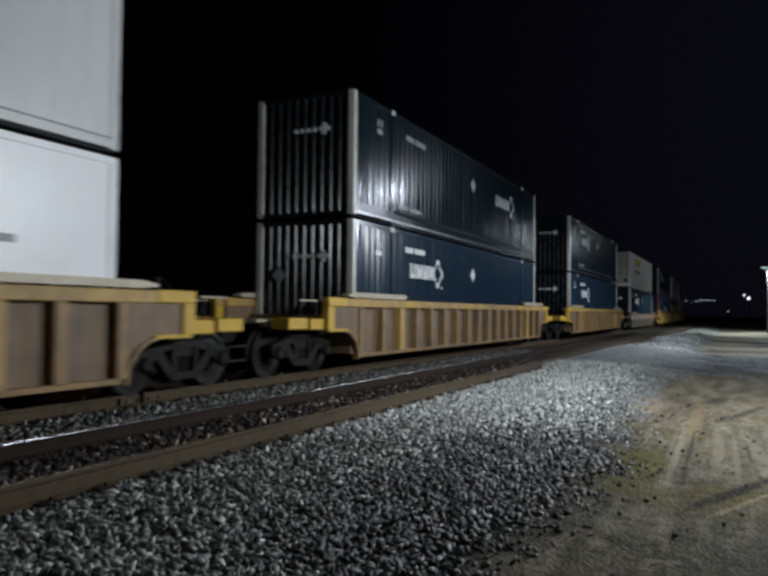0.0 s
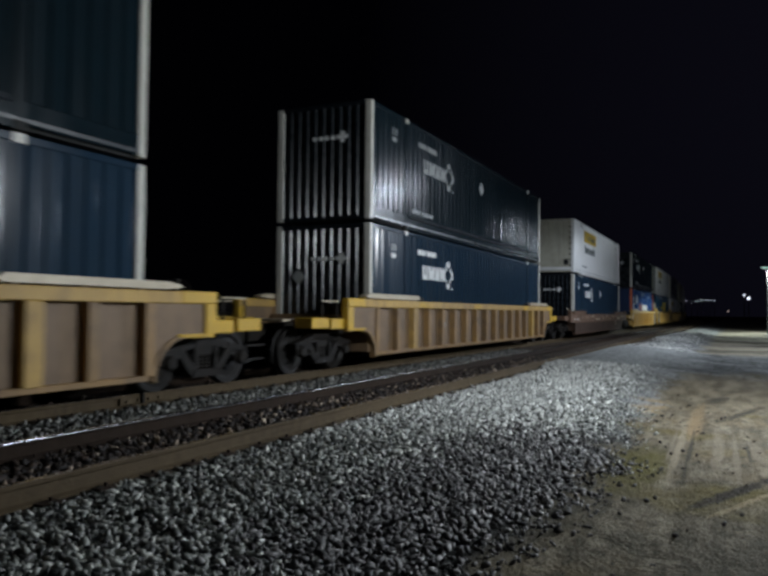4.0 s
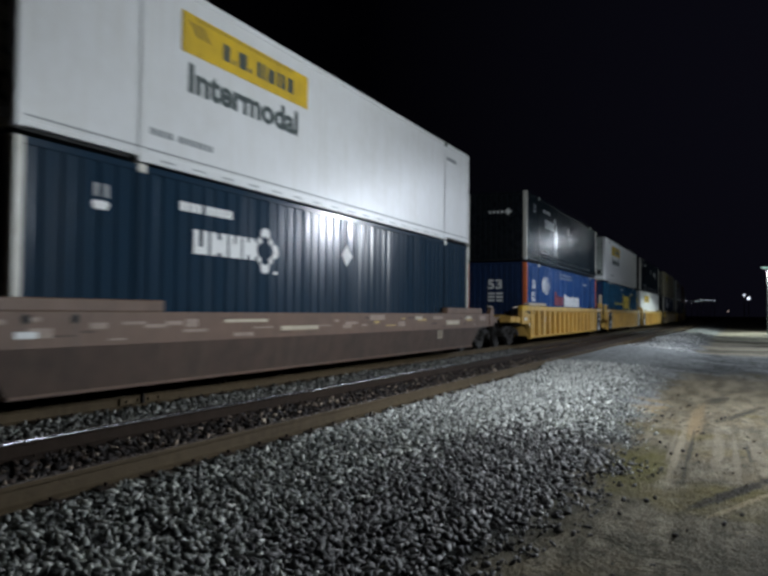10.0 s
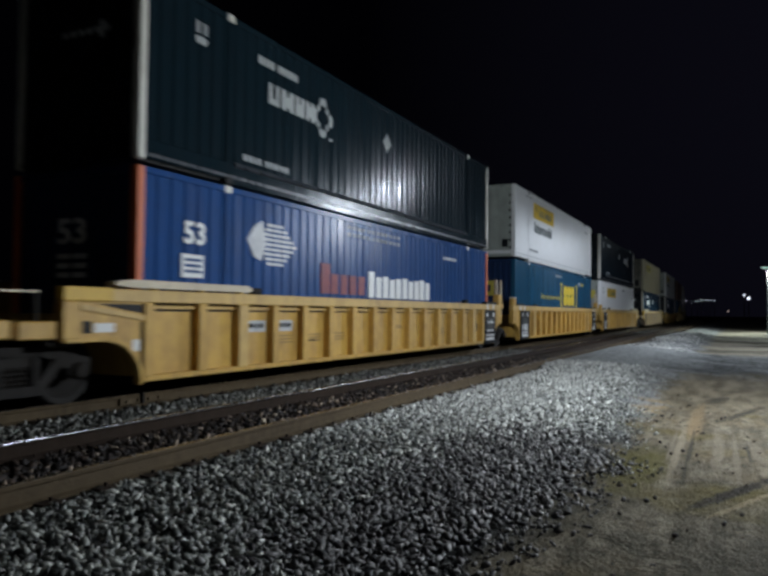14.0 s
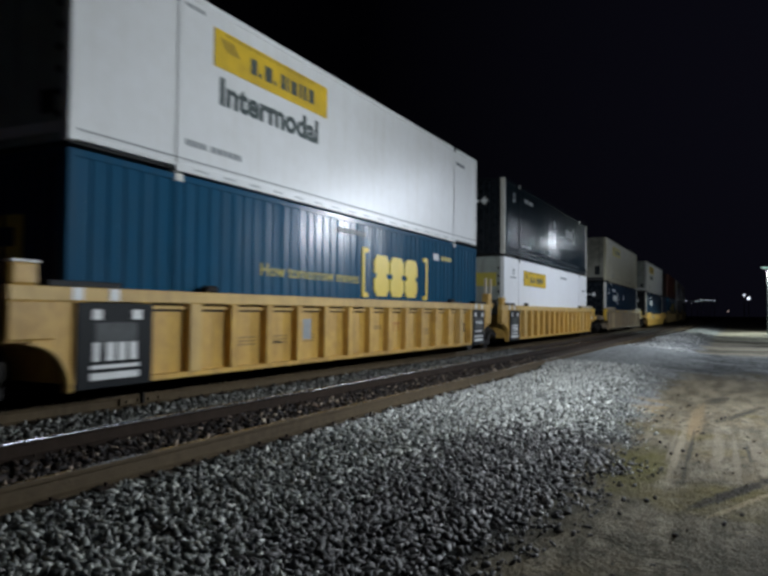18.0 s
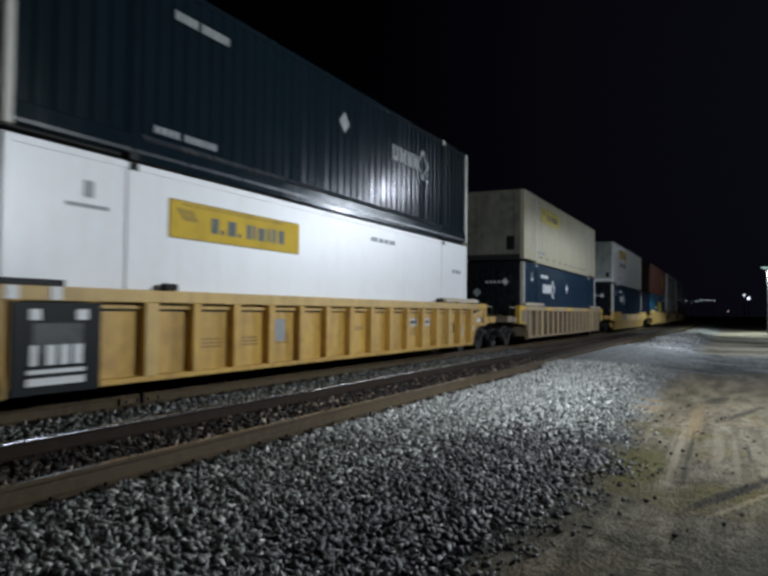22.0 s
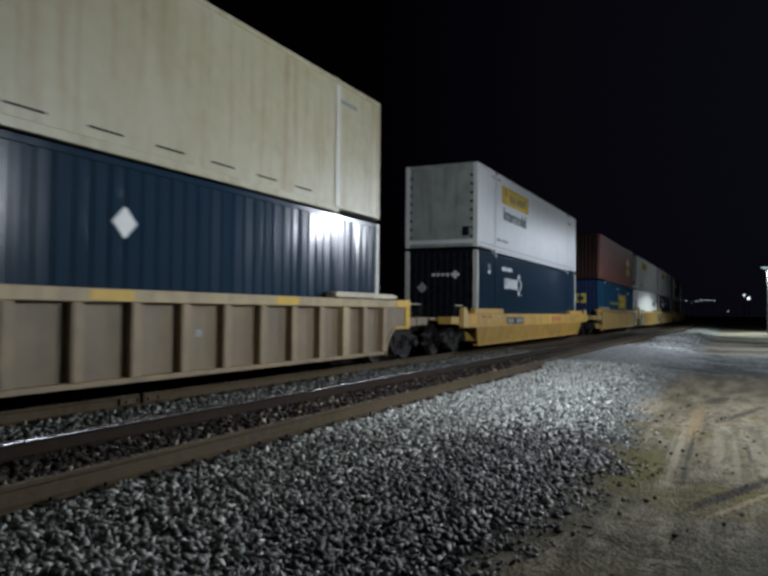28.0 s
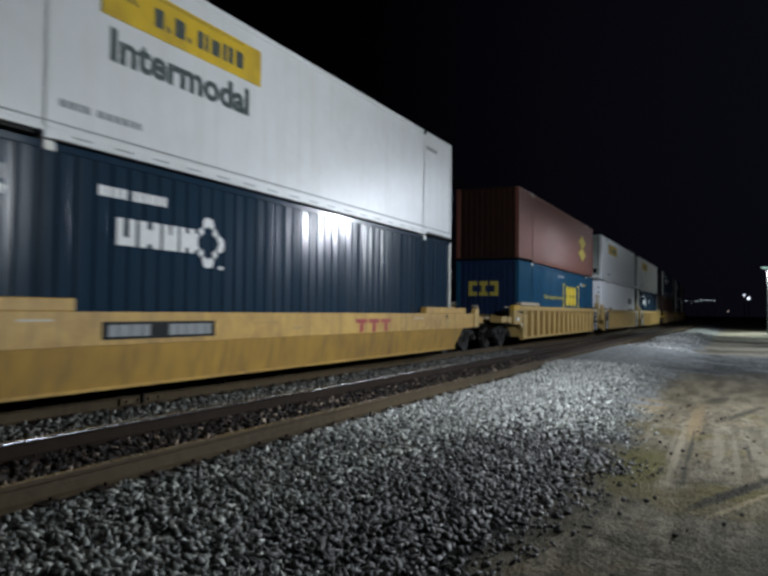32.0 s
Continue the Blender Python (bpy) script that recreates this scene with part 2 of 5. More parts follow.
def stone_mat(name, cols, rough=0.75):
    m = bpy.data.materials.new(name)
    m.use_nodes = True
    n, l = m.node_tree.nodes, m.node_tree.links
    b = n["Principled BSDF"]
    b.inputs["Roughness"].default_value = rough
    geo = n.new("ShaderNodeNewGeometry")
    r = n.new("ShaderNodeValToRGB")
    e = r.color_ramp.elements
    e[0].color, e[1].color = (*cols[0], 1), (*cols[-1], 1)
    for i, c in enumerate(cols[1:-1]):
        k = e.new((i + 1) / (len(cols) - 1))
        k.color = (*c, 1)
    l.new(geo.outputs["Random Per Island"], r.inputs[0])
    tc = n.new("ShaderNodeTexCoord")
    nz = n.new("ShaderNodeTexNoise")
    nz.inputs["Scale"].default_value, nz.inputs["Detail"].default_value = 60.0, 4.0
    l.new(tc.outputs["Object"], nz.inputs["Vector"])
    mr = n.new("ShaderNodeMapRange")
    mr.inputs["To Min"].default_value, mr.inputs["To Max"].default_value = 0.65, 1.3
    l.new(nz.outputs[0], mr.inputs[0])
    vm = n.new("ShaderNodeVectorMath")
    vm.operation = "SCALE"
    l.new(r.outputs[0], vm.inputs[0])
    l.new(mr.outputs[0], vm.inputs["Scale"])
    l.new(vm.outputs[0], b.inputs["Base Color"])
    bp = n.new("ShaderNodeBump")
    bp.inputs["Distance"].default_value = 0.004
    l.new(nz.outputs[0], bp.inputs["Height"])
    l.new(bp.outputs[0], b.inputs["Normal"])
    return m


M_STONE = stone_mat("grey_ballast", [(0.009, 0.010, 0.009), (0.052, 0.055, 0.049), (0.23, 0.238, 0.215), (0.010, 0.011, 0.010), (0.66, 0.67, 0.61), (0.030, 0.030, 0.027), (0.32, 0.328, 0.30)], 0.45)
M_STONES = stone_mat("dark_foot_ballast", [(0.008, 0.007, 0.007), (0.030, 0.026, 0.026), (0.10, 0.092, 0.090), (0.009, 0.008, 0.008), (0.32, 0.31, 0.30), (0.020, 0.017, 0.016)], 0.6)
M_STONED = stone_mat("soiled_ballast", [(0.010, 0.010, 0.009), (0.05, 0.050, 0.043), (0.18, 0.182, 0.160), (0.012, 0.012, 0.011), (0.36, 0.362, 0.33), (0.030, 0.029, 0.026)], 0.5)
# paler stone; beside the crossing it paints the lamp's pool of light
M_STONEP = stone_mat("pale_ballast", [(0.07, 0.071, 0.068), (0.36, 0.367, 0.345), (0.62, 0.63, 0.595), (0.20, 0.204, 0.193), (0.76, 0.765, 0.725), (0.42, 0.42, 0.395)], 0.42)
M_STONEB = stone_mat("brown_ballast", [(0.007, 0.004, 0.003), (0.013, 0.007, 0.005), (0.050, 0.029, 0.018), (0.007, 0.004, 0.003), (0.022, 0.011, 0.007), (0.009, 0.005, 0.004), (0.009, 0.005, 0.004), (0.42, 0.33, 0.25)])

# ---- mesh helpers ----
CACHE = {}


def bm_box(bm, x0, x1, y0, y1, z0, z1, bevel=0.0):
    v = [bm.verts.new((x, y, z)) for x in (x0, x1) for y in (y0, y1) for z in (z0, z1)]
    f = [bm.faces.new([v[i] for i in q]) for q in
         ((0, 1, 3, 2), (4, 6, 7, 5), (0, 4, 5, 1), (2, 3, 7, 6), (0, 2, 6, 4), (1, 5, 7, 3))]
    if bevel:
        es = list({e for q in f for e in q.edges})
        bmesh.ops.bevel(bm, geom=es, offset=bevel, segments=1, affect="EDGES", profile=0.5)
    return bm


def bm_prism(bm, pts, y0, y1):
    """A polygon in x and z, drawn out from y0 to y1."""
    a = [bm.verts.new((x, y0, z)) for x, z in pts]
    b = [bm.verts.new((x, y1, z)) for x, z in pts]
    bm.faces.new(a)
    bm.faces.new(b[::-1])
    n = len(pts)
    for i in range(n):
        bm.faces.new((a[i], b[i], b[(i + 1) % n], a[(i + 1) % n]))
    return bm


def bm_tube(bm, p, q, r, seg=10, r2=None):
    p, q = Vector(p), Vector(q)
    d = (q - p).normalized()
    s = d.orthogonal().normalized()
    t = d.cross(s)
    r2 = r if r2 is None else r2
    a, b = [], []
    for i in range(seg):
        c = 2 * math.pi * i / seg
        o = s * math.cos(c) + t * math.sin(c)
        a.append(bm.verts.new(p + o * r))
        b.append(bm.verts.new(q + o * r2))
    for i in range(seg):
        bm.faces.new((a[i], a[(i + 1) % seg], b[(i + 1) % seg], b[i]))
    bm.faces.new(a[::-1])
    bm.faces.new(b)
    return bm


def bm_lathe(bm, prof, axis_y=True, seg=28):
    """Profile of (radius, y), turned about the y axis."""
    rings = []
    for r, y in prof:
        if r < 1e-6:
            rings.append([bm.verts.new((0, y, 0))])
        else:
            rings.append([bm.verts.new((r * math.cos(2 * math.pi * i / seg), y, r * math.sin(2 * math.pi * i / seg))) for i in range(seg)])
    for a, b in zip(rings, rings[1:]):
        for i in range(seg):
            j = (i + 1) % seg
            q = [a[i % len(a)], a[j % len(a)], b[j % len(b)], b[i % len(b)]]
            q = list(dict.fromkeys(q))
            if len(q) > 2:
                bm.faces.new(q)
    return bm


def finish(bm, name, material, smooth=False):
    bmesh.ops.recalc_face_normals(bm, faces=bm.faces[:])
    me = bpy.data.meshes.new(name)
    bm.to_mesh(me)
    bm.free()
    me.materials.append(material)
    if smooth:
        me.shade_smooth()
        me.set_sharp_from_angle(angle=radians(35))
    return me


def part(name, data, material=None, parent=None, label="", at=None):
    """Links a bmesh or a mesh as one object under a thing or a part."""
    me = finish(data, name, material) if isinstance(data, bmesh.types.BMesh) else data
    ob = new(name, me)
    ob.parent = parent
    if at is not None:
        ob.matrix_basis = at
    return tagged(ob, label) if label else ob


def mesh(key, material, build, smooth=False):
    """A mesh that alike parts share, built once."""
    k = (key, material.name)
    if k not in CACHE:
        bm = bmesh.new()
        build(bm)
        CACHE[k] = finish(bm, key if isinstance(key, str) else key[0], material, smooth)
    return CACHE[k]


def box(name, x0, x1, y0, y1, z0, z1, material, parent, bevel=0.008, label="", at=None):
    k = (name, round(x1 - x0, 3), round(y1 - y0, 3), round(z1 - z0, 3), bevel)
    me = mesh(k, material, lambda bm: bm_box(bm, -(x1 - x0) / 2, (x1 - x0) / 2, -(y1 - y0) / 2, (y1 - y0) / 2, -(z1 - z0) / 2, (z1 - z0) / 2, bevel))
    m = pose((x0 + x1) / 2, (y0 + y1) / 2, (z0 + z1) / 2)
    return part(name, me, None, parent, label, m if at is None else at @ m)


def text_mesh(body, height, material, bold=0.0, stretch=1.0):
    """Raised lettering in the x-z plane, facing -y, its left foot at the origin."""
    k = ("text", body, height, material.name, bold, stretch)
    if k in CACHE:
        return CACHE[k]
    cu = bpy.data.curves.new("lettering", "FONT")
    cu.body, cu.size, cu.extrude, cu.offset, cu.resolution_u = body, 1.0, 0.004, bold, 3
    ob = bpy.data.objects.new("lettering", cu)
    scene.collection.objects.link(ob)
    bpy.context.view_layer.update()
    dg = bpy.context.evaluated_depsgraph_get()
    me = bpy.data.meshes.new_from_object(ob.evaluated_get(dg))
    bpy.data.objects.remove(ob)
    xs = [v.co.x for v in me.vertices]
    ys = [v.co.y for v in me.vertices]
    s = height / (max(ys) - min(ys))
    x0, y0 = min(xs), min(ys)
    for v in me.vertices:
        v.co = ((v.co.x - x0) * s * stretch, -v.co.z * 1.0, (v.co.y - y0) * s)
    me.materials.clear()
    me.materials.append(material)
    CACHE[k] = me
    return me


# ---- containers ----
def bm_ribs(bm, a0, a1, z0, z1, pitch, depth, skin=0.05, along_x=True, sign=-1.0, y=0.0, lean=0.14, wave=False):
    """A wall of upright trapezoid ribs from a0 to a1; outer flats at y, flutes set in by depth."""
    n = max(1, round((a1 - a0) / pitch))
    p = (a1 - a0) / n
    line = []
    for i in range(n):
        s = a0 + i * p
        if wave:
            # pressed panels, each a little out of true
            k1, k2, k3 = (i * 0.618 % 1.0 - 0.5) * 0.0026, (i * 0.414 % 1.0 - 0.5) * 0.0026, (i * 0.732 % 1.0 - 0.5) * 0.002
            line += [(s, 0.002 + k1), (s + p * 0.26, 0.002 - (k1 + k2) * 0.3), (s + p * 0.52, 0.002 + k2), (s + p * 0.61, depth + k3), (s + p * 0.91, depth - k3)]
        else:
            line += [(s, 0.0), (s + p * (0.42 - lean), 0.0), (s + p * 0.42, depth), (s + p * (1.0 - lean), depth)]
    line.append((a1, 0.0))
    rows = []
    for s, d in line:
        off = y - sign * d
        back = y - sign * (depth + skin)
        mk = (lambda o, z: (s, o, z)) if along_x else (lambda o, z: (o, s, z))
        rows.append([bm.verts.new(mk(off, z0)), bm.verts.new(mk(off, z1)), bm.verts.new(mk(back, z1)), bm.verts.new(mk(back, z0))])
    for a, b in zip(rows, rows[1:]):
        for i in range(4):
            j = (i + 1) % 4
            bm.faces.new((a[i], a[j], b[j], b[i]))
    bm.faces.new(rows[0])
    bm.faces.new(rows[-1][::-1])


def bars(parent, name, x0, x1, z0, z1, material, n, y, gap=0.28, label=""):
    """A row of plain bars in place of writing, each a part."""
    rng = random.Random(int(x0 * 100 + z0 * 10 + n))
    ws = [rng.choice((0.8, 1.0, 1.2)) for _ in range(n)]
    s = (x1 - x0) / (sum(ws) + gap * (n - 1))
    x = x0
    for w in ws:
        box(name[:-1], x, x + w * s, y - 0.006, y + 0.004, z0, z1, material, parent, 0.0, label)
        x += (w + gap) * s


def blossom(bm, cx, cz, r, y):
    """A ring of four lobes round a diamond-shaped hole."""
    for k in range(4):
        a = k * math.pi / 2
        c, s = math.cos(a), math.sin(a)
        pts = [(0.52, -0.26), (0.70, -0.34), (0.93, -0.26), (1.0, 0.0), (0.93, 0.26), (0.70, 0.34), (0.52, 0.26), (0.66, 0.0)]
        bm_prism(bm, [(cx + r * (px * c - pz * s), cz + r * (px * s + pz * c)) for px, pz in pts], y - 0.006, y + 0.004)
        pts = [(0.24, 0.40), (0.40, 0.24), (0.60, 0.42), (0.42, 0.60)]
        bm_prism(bm, [(cx + r * (px * c - pz * s), cz + r * (px * s + pz * c)) for px, pz in pts], y - 0.005, y + 0.004)


def logo_blocks(parent, x, z, y, material):
    """The carrier's mark as plain blocks that run into a lobed ring."""
    bm = bmesh.new()
    h = 0.38
    ya, yb = y - 0.006, y + 0.004
    # four plain blocks: two upright bars bridged at the foot or at half height
    for x0, x1, w, foot, top in ((0.0, 0.35, 0.125, 0.0, 0.12), (0.42, 0.84, 0.16, 0.06, 0.27), (0.90, 1.22, 0.13, 0.0, 0.24), (1.27, 1.60, 0.13, 0.08, 0.30)):
        for a in (x0, x1 - w):
            bm_box(bm, x + a, x + a + w, ya, yb, z, z + h)
        bm_box(bm, x + x0 + 0.02, x + x1 - 0.02, ya - 0.0005, yb, z + foot, z + top)
    bm_box(bm, x + 1.55, x + 1.68, ya - 0.001, yb, z + 0.10, z + 0.28)
    blossom(bm, x + 1.93, z + 0.19, 0.41, y)
    bm_box(bm, x + 2.20, x + 2.32, ya, yb, z - 0.22, z - 0.17)
    return part("logo", bm, material, parent, "white plain-block carrier mark")


def diamond(parent, x, z, y, r=0.23, material=None):
    bm = bmesh.new()
    bm_prism(bm, [(x - r, z), (x, z - r), (x + r, z), (x, z + r)], y - 0.006, y + 0.004)
    return part("placard", bm, material or M_DECAL, parent, "white diamond placard")


def container(label, skin, post, style, group="containers on the train", end_skin=None):
    """One 16.15 m box: style 'ribs', 'plate' or 'frame'. Front underside at the origin, long side along x."""
    t = tagged(new("shipping_container"), label, "container", group)
    h = CH - 0.05
    tr, br = 0.10, 0.14
    # cream, blue, rust and navy ends take the copies with painted shade
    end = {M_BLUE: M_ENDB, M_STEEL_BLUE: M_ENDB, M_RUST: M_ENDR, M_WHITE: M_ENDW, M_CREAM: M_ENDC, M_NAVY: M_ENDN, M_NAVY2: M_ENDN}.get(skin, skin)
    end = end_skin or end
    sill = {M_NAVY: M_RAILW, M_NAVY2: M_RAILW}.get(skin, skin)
    for s in (-1.0, 1.0):
        y = s * HW
        inset = -s * 0.016
        def side(bm):
            if style == "ribs":
                bm_ribs(bm, 0.12, CL - 0.12, br, h - tr, 0.30, 0.024, 0.04, True, s, y + inset, 0.2, True)
            else:
                bm_box(bm, 0.10, CL - 0.10, min(y + inset, y + inset - s * 0.06), max(y + inset, y + inset - s * 0.06), br, h - tr)
        part("side_wall", mesh(("side_wall", style, s), skin, side, style == "ribs"), None, t)
        ya, yb = (y, y - s * 0.10) if s < 0 else (y - s * 0.10, y)
        box("top_rail", 0.12, CL - 0.12, ya, yb, h - tr, h, skin, t)
        rail_top = 0.36 if sill is not skin else br
        box("bottom_rail", 2.0, CL - 2.0, ya, yb, 0.0, rail_top, skin, t, 0.010)
        for x0, x1 in ((0.12, 2.0), (CL - 2.0, CL - 0.12)):
            box("end_rail", x0, x1, ya, yb, 0.07, rail_top, skin, t, 0.010)
        if sill is not skin:
            def ledge(bm):
                pts = ((0.012, 0.30), (0.030, 0.315), (0.0, 0.385), (-0.02, 0.385), (-0.02, 0.30))
                rows = [[bm.verts.new((x, y + s * a, b)) for a, b in pts] for x in (2.2, CL - 2.2)]
                for i in range(5):
                    bm.faces.new((rows[0][i], rows[0][(i + 1) % 5], rows[1][(i + 1) % 5], rows[1][i]))
                bm.faces.new(rows[0])
                bm.faces.new(rows[1][::-1])
                bmesh.ops.recalc_face_normals(bm, faces=bm.faces[:])
            part("rail_ledge", mesh(("rail_ledge", s), M_RAILW, ledge), None, t, "scuffed sloping ledge")
            box("seal_strip", 0.14, CL - 0.14, min(y + s * 0.004, y), max(y + s * 0.004, y), 0.10, 0.15, M_RAILW, t, 0.0)
        for x in (0.0, CL - 0.14):
            box("corner_post", x, x + 0.14, min(ya, y - s * 0.16), max(yb, y - s * 0.16), 0.05, h, post, t, 0.012)
        for x in (1.98, CL - 2.12):
            pm = skin if style != "frame" else M_POST
            box("stacking_post", x, x + (0.13 if style != "frame" else 0.17), min(y - 0.004 * -s, y + s * 0.006), max(y - 0.004 * -s, y + s * 0.006), br, h - tr, pm, t, 0.0)
            box("corner_casting", x - 0.02, x + 0.16, min(y + s * 0.01, y - s * 0.15), max(y + s * 0.01, y - s * 0.15), h - 0.115, h + 0.012, M_POST if style == "ribs" else M_IRON2 if style == "plate" else skin, t)
            box("corner_casting", x - 0.02, x + 0.16, min(y + s * 0.01, y - s * 0.15), max(y + s * 0.01, y - s * 0.15), -0.012, 0.115, M_GAP if style == "ribs" else skin, t)
    if style == "ribs":
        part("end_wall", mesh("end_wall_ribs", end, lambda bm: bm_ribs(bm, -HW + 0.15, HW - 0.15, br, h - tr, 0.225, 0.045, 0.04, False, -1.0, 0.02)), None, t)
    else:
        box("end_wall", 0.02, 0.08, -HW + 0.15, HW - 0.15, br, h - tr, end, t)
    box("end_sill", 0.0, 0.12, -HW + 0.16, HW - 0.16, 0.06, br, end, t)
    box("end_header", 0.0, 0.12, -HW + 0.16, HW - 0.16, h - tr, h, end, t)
    for s in (-1, 1):
        box("rear_door", CL - 0.08, CL - 0.03, min(0.01 * s, s * 1.13), max(0.01 * s, s * 1.13), br, h - tr, skin, t)
    box("roof", 0.1, CL - 0.1, -HW + 0.09, HW - 0.09, h - 0.03, h - 0.006, skin, t)
    box("floor_pan", 0.1, CL - 0.1, -HW + 0.10, HW - 0.10, 0.03, 0.12, M_GAP, t)
    if style == "plate":
        Y = -HW + 0.016
        box("rail_lip", 0.14, CL - 0.14, -HW - 0.010, -HW + 0.004, br + 0.055, br + 0.075, M_DECALG, t, 0.0)
        for i in range(17):
            box("lashing_slot", 2.4 + i * 0.72, 2.72 + i * 0.72, -HW - 0.004, -HW + 0.004, 0.060, 0.082, M_DECALG, t, 0.0)
        for k in range(8):
            box("hinge", -0.012, 0.03, -HW + 0.17, -HW + 0.25, 0.35 + 0.29 * k, 0.43 + 0.29 * k, M_GAP, t, 0.0)
            box("hinge", -0.012, 0.03, HW - 0.25, HW - 0.17, 0.35 + 0.29 * k, 0.43 + 0.29 * k, M_GAP, t, 0.0)
        box("vent_hatch", -0.014, 0.03, -HW + 0.30, -HW + 0.52, 0.42, 0.72, M_BLACKP, t, 0.0)
        box("end_bumper", -0.010, 0.03, -HW + 0.18, HW - 0.18, 0.16, 0.30, skin, t)
    if style == "frame":
        Y = -HW + 0.016
        for i in range(1, 14):
            box("panel_seam", 2.1 + i * 0.87 - 0.02, 2.1 + i * 0.87 + 0.02, Y - 0.004, Y + 0.01, br, h - tr, skin, t, 0.002)
        for i in range(9):
            box("lashing_slot", 2.5 + i * 1.25, 3.1 + i * 1.25, Y - 0.008, Y + 0.004, br + 0.13, br + 0.16, M_GAP, t, 0.0)
        box("vent_hatch", -0.014, 0.03, -HW + 0.40, -HW + 0.72, 0.42, 0.98, M_BLACKP, t, 0.0)
        box("end_bumper", -0.010, 0.03, -HW + 0.18, HW - 0.18, 0.02, 0.24, M_GAP, t)
    return t


SIDE = -HW - 0.001


def dress_navy(t, flipped=False, ends=True, worn=False, placard=True):
    """Marks of a navy box; those of the upper boxes are weathered."""
    x = 10.62 if flipped else 3.18
    ink = M_DECALW if worn else M_DECAL
    Y = SIDE + 0.016
    logo_blocks(t, x, 1.66, Y, ink)
    if placard:
        diamond(t, 8.17, 1.98, Y, 0.23, ink)
    bars(t, "number_bars", 2.85, 3.36, 2.30, 2.44, ink, 4, Y, 0.22)
    bars(t, "number_bars", 3.46, 4.14, 2.30, 2.44, ink, 6, Y, 0.22)
    if worn:
        bars(t, "number_bars", 2.45, 2.98, 0.47, 0.58, M_DECALG, 4, Y, 0.4)
        bars(t, "number_bars", 3.10, 3.86, 0.47, 0.58, M_DECALG, 6, Y, 0.4)
    else:
        bars(t, "number_bars", 12.2, 13.3, 0.44, 0.56, M_DECALG, 7, Y, 0.3)
    for k in (0, 1):
        box("data_bar", 1.20 + 0.17 * k, 1.28 + 0.17 * k, Y - 0.006, Y + 0.004, 2.28, 2.46, M_DECALG, t, 0.0)
    bm = bmesh.new()
    bm_prism(bm, [(1.17, 2.20), (1.20, 2.11), (1.42, 2.11), (1.47, 2.20), (1.40, 2.23), (1.23, 2.23)], Y - 0.006, Y + 0.004)
    part("round_label", bm, ink, t, "white oval label")
    if ends:
        for k in range(4):
            box("end_bar", 0.004, 0.02, 0.30 - 0.17 * k - 0.10, 0.30 - 0.17 * k, 1.98, 2.07, M_DECAL, t, 0.0)
        bm = bmesh.new()
        bm_box(bm, 0.0035, 0.02, -0.57, -0.47, 1.94, 2.12)
        for a, b in ((-0.52, 0.17), (-0.52, 0.0), (-0.61, 0.085), (-0.43, 0.085)):
            bm_box(bm, 0.002, 0.02, a - 0.05, a + 0.05, 1.92 + b - 0.02, 1.92 + b + 0.07)
        part("end_logo", bm, M_DECAL, t, "white plain-block carrier mark")
    if ends and not worn:
        bm = bmesh.new()
        r = 0.19
        pts = [(0.66, 1.60 - r), (0.66 + r, 1.60), (0.66, 1.60 + r), (0.66 - r, 1.60)]
        a = [bm.verts.new((-0.002, u, v)) for u, v in pts]
        b = [bm.verts.new((0.012, u, v)) for u, v in pts]
        bm.faces.new(a)
        bm.faces.new(b[::-1])
        for i in range(4):
            bm.faces.new((a[i], b[i], b[(i + 1) % 4], a[(i + 1) % 4]))
        bmesh.ops.recalc_face_normals(bm, faces=bm.faces[:])
        part("end_placard", bm, M_DECALW, t, "white diamond placard")


def sign(t, x0, x1, z0, z1, field):
    """A yellow carrier sign: the name as plain blocks, hatching along the upper edge, a slanted corner."""
    pl = box("sign_panel", x0, x1, SIDE - 0.006, SIDE + 0.03, z0, z1, field, t, 0.0, "yellow carrier sign panel")
    h, w = z1 - z0, x1 - x0
    bm = bmesh.new()
    for k in range(26):
        x = -w * 0.42 + k * w * 0.030
        bm_prism(bm, [(x, h * 0.38), (x + w * 0.012, h * 0.38), (x + w * 0.020, h * 0.46), (x + w * 0.008, h * 0.46)], -0.021, -0.010)
    for k in range(3):
        x = -w * 0.46 + k * w * 0.035
        bm_prism(bm, [(x, h * 0.30), (x + w * 0.018, h * 0.30), (x + w * 0.07, -h * 0.02), (x + w * 0.05, -h * 0.02)], -0.021, -0.010)
    tagged(part("hatching", bm, M_SIGNDK, pl, "dark slanted hatching"), "", "", "", "stuff")
    x = -w * 0.23
    for width, gap, top in ((0.050, 0.020, 1.0), (0.018, 0.030, 0.3), (0.060, 0.020, 1.0), (0.018, 0.045, 0.3), (0.036, 0.014, 1.0), (0.020, 0.024, 1.0), (0.056, 0.024, 0.92), (0.024, 0.016, 1.0), (0.032, 0.026, 1.0), (0.050, 0.0, 1.0)):
        bm = bmesh.new()
        z = -h * 0.26
        bm_box(bm, x, x + w * width, -0.022, -0.010, z, z + h * 0.44 * top)
        part("sign_bar", bm, M_DARKDEC, pl)
        x += w * (width + gap)
    return pl


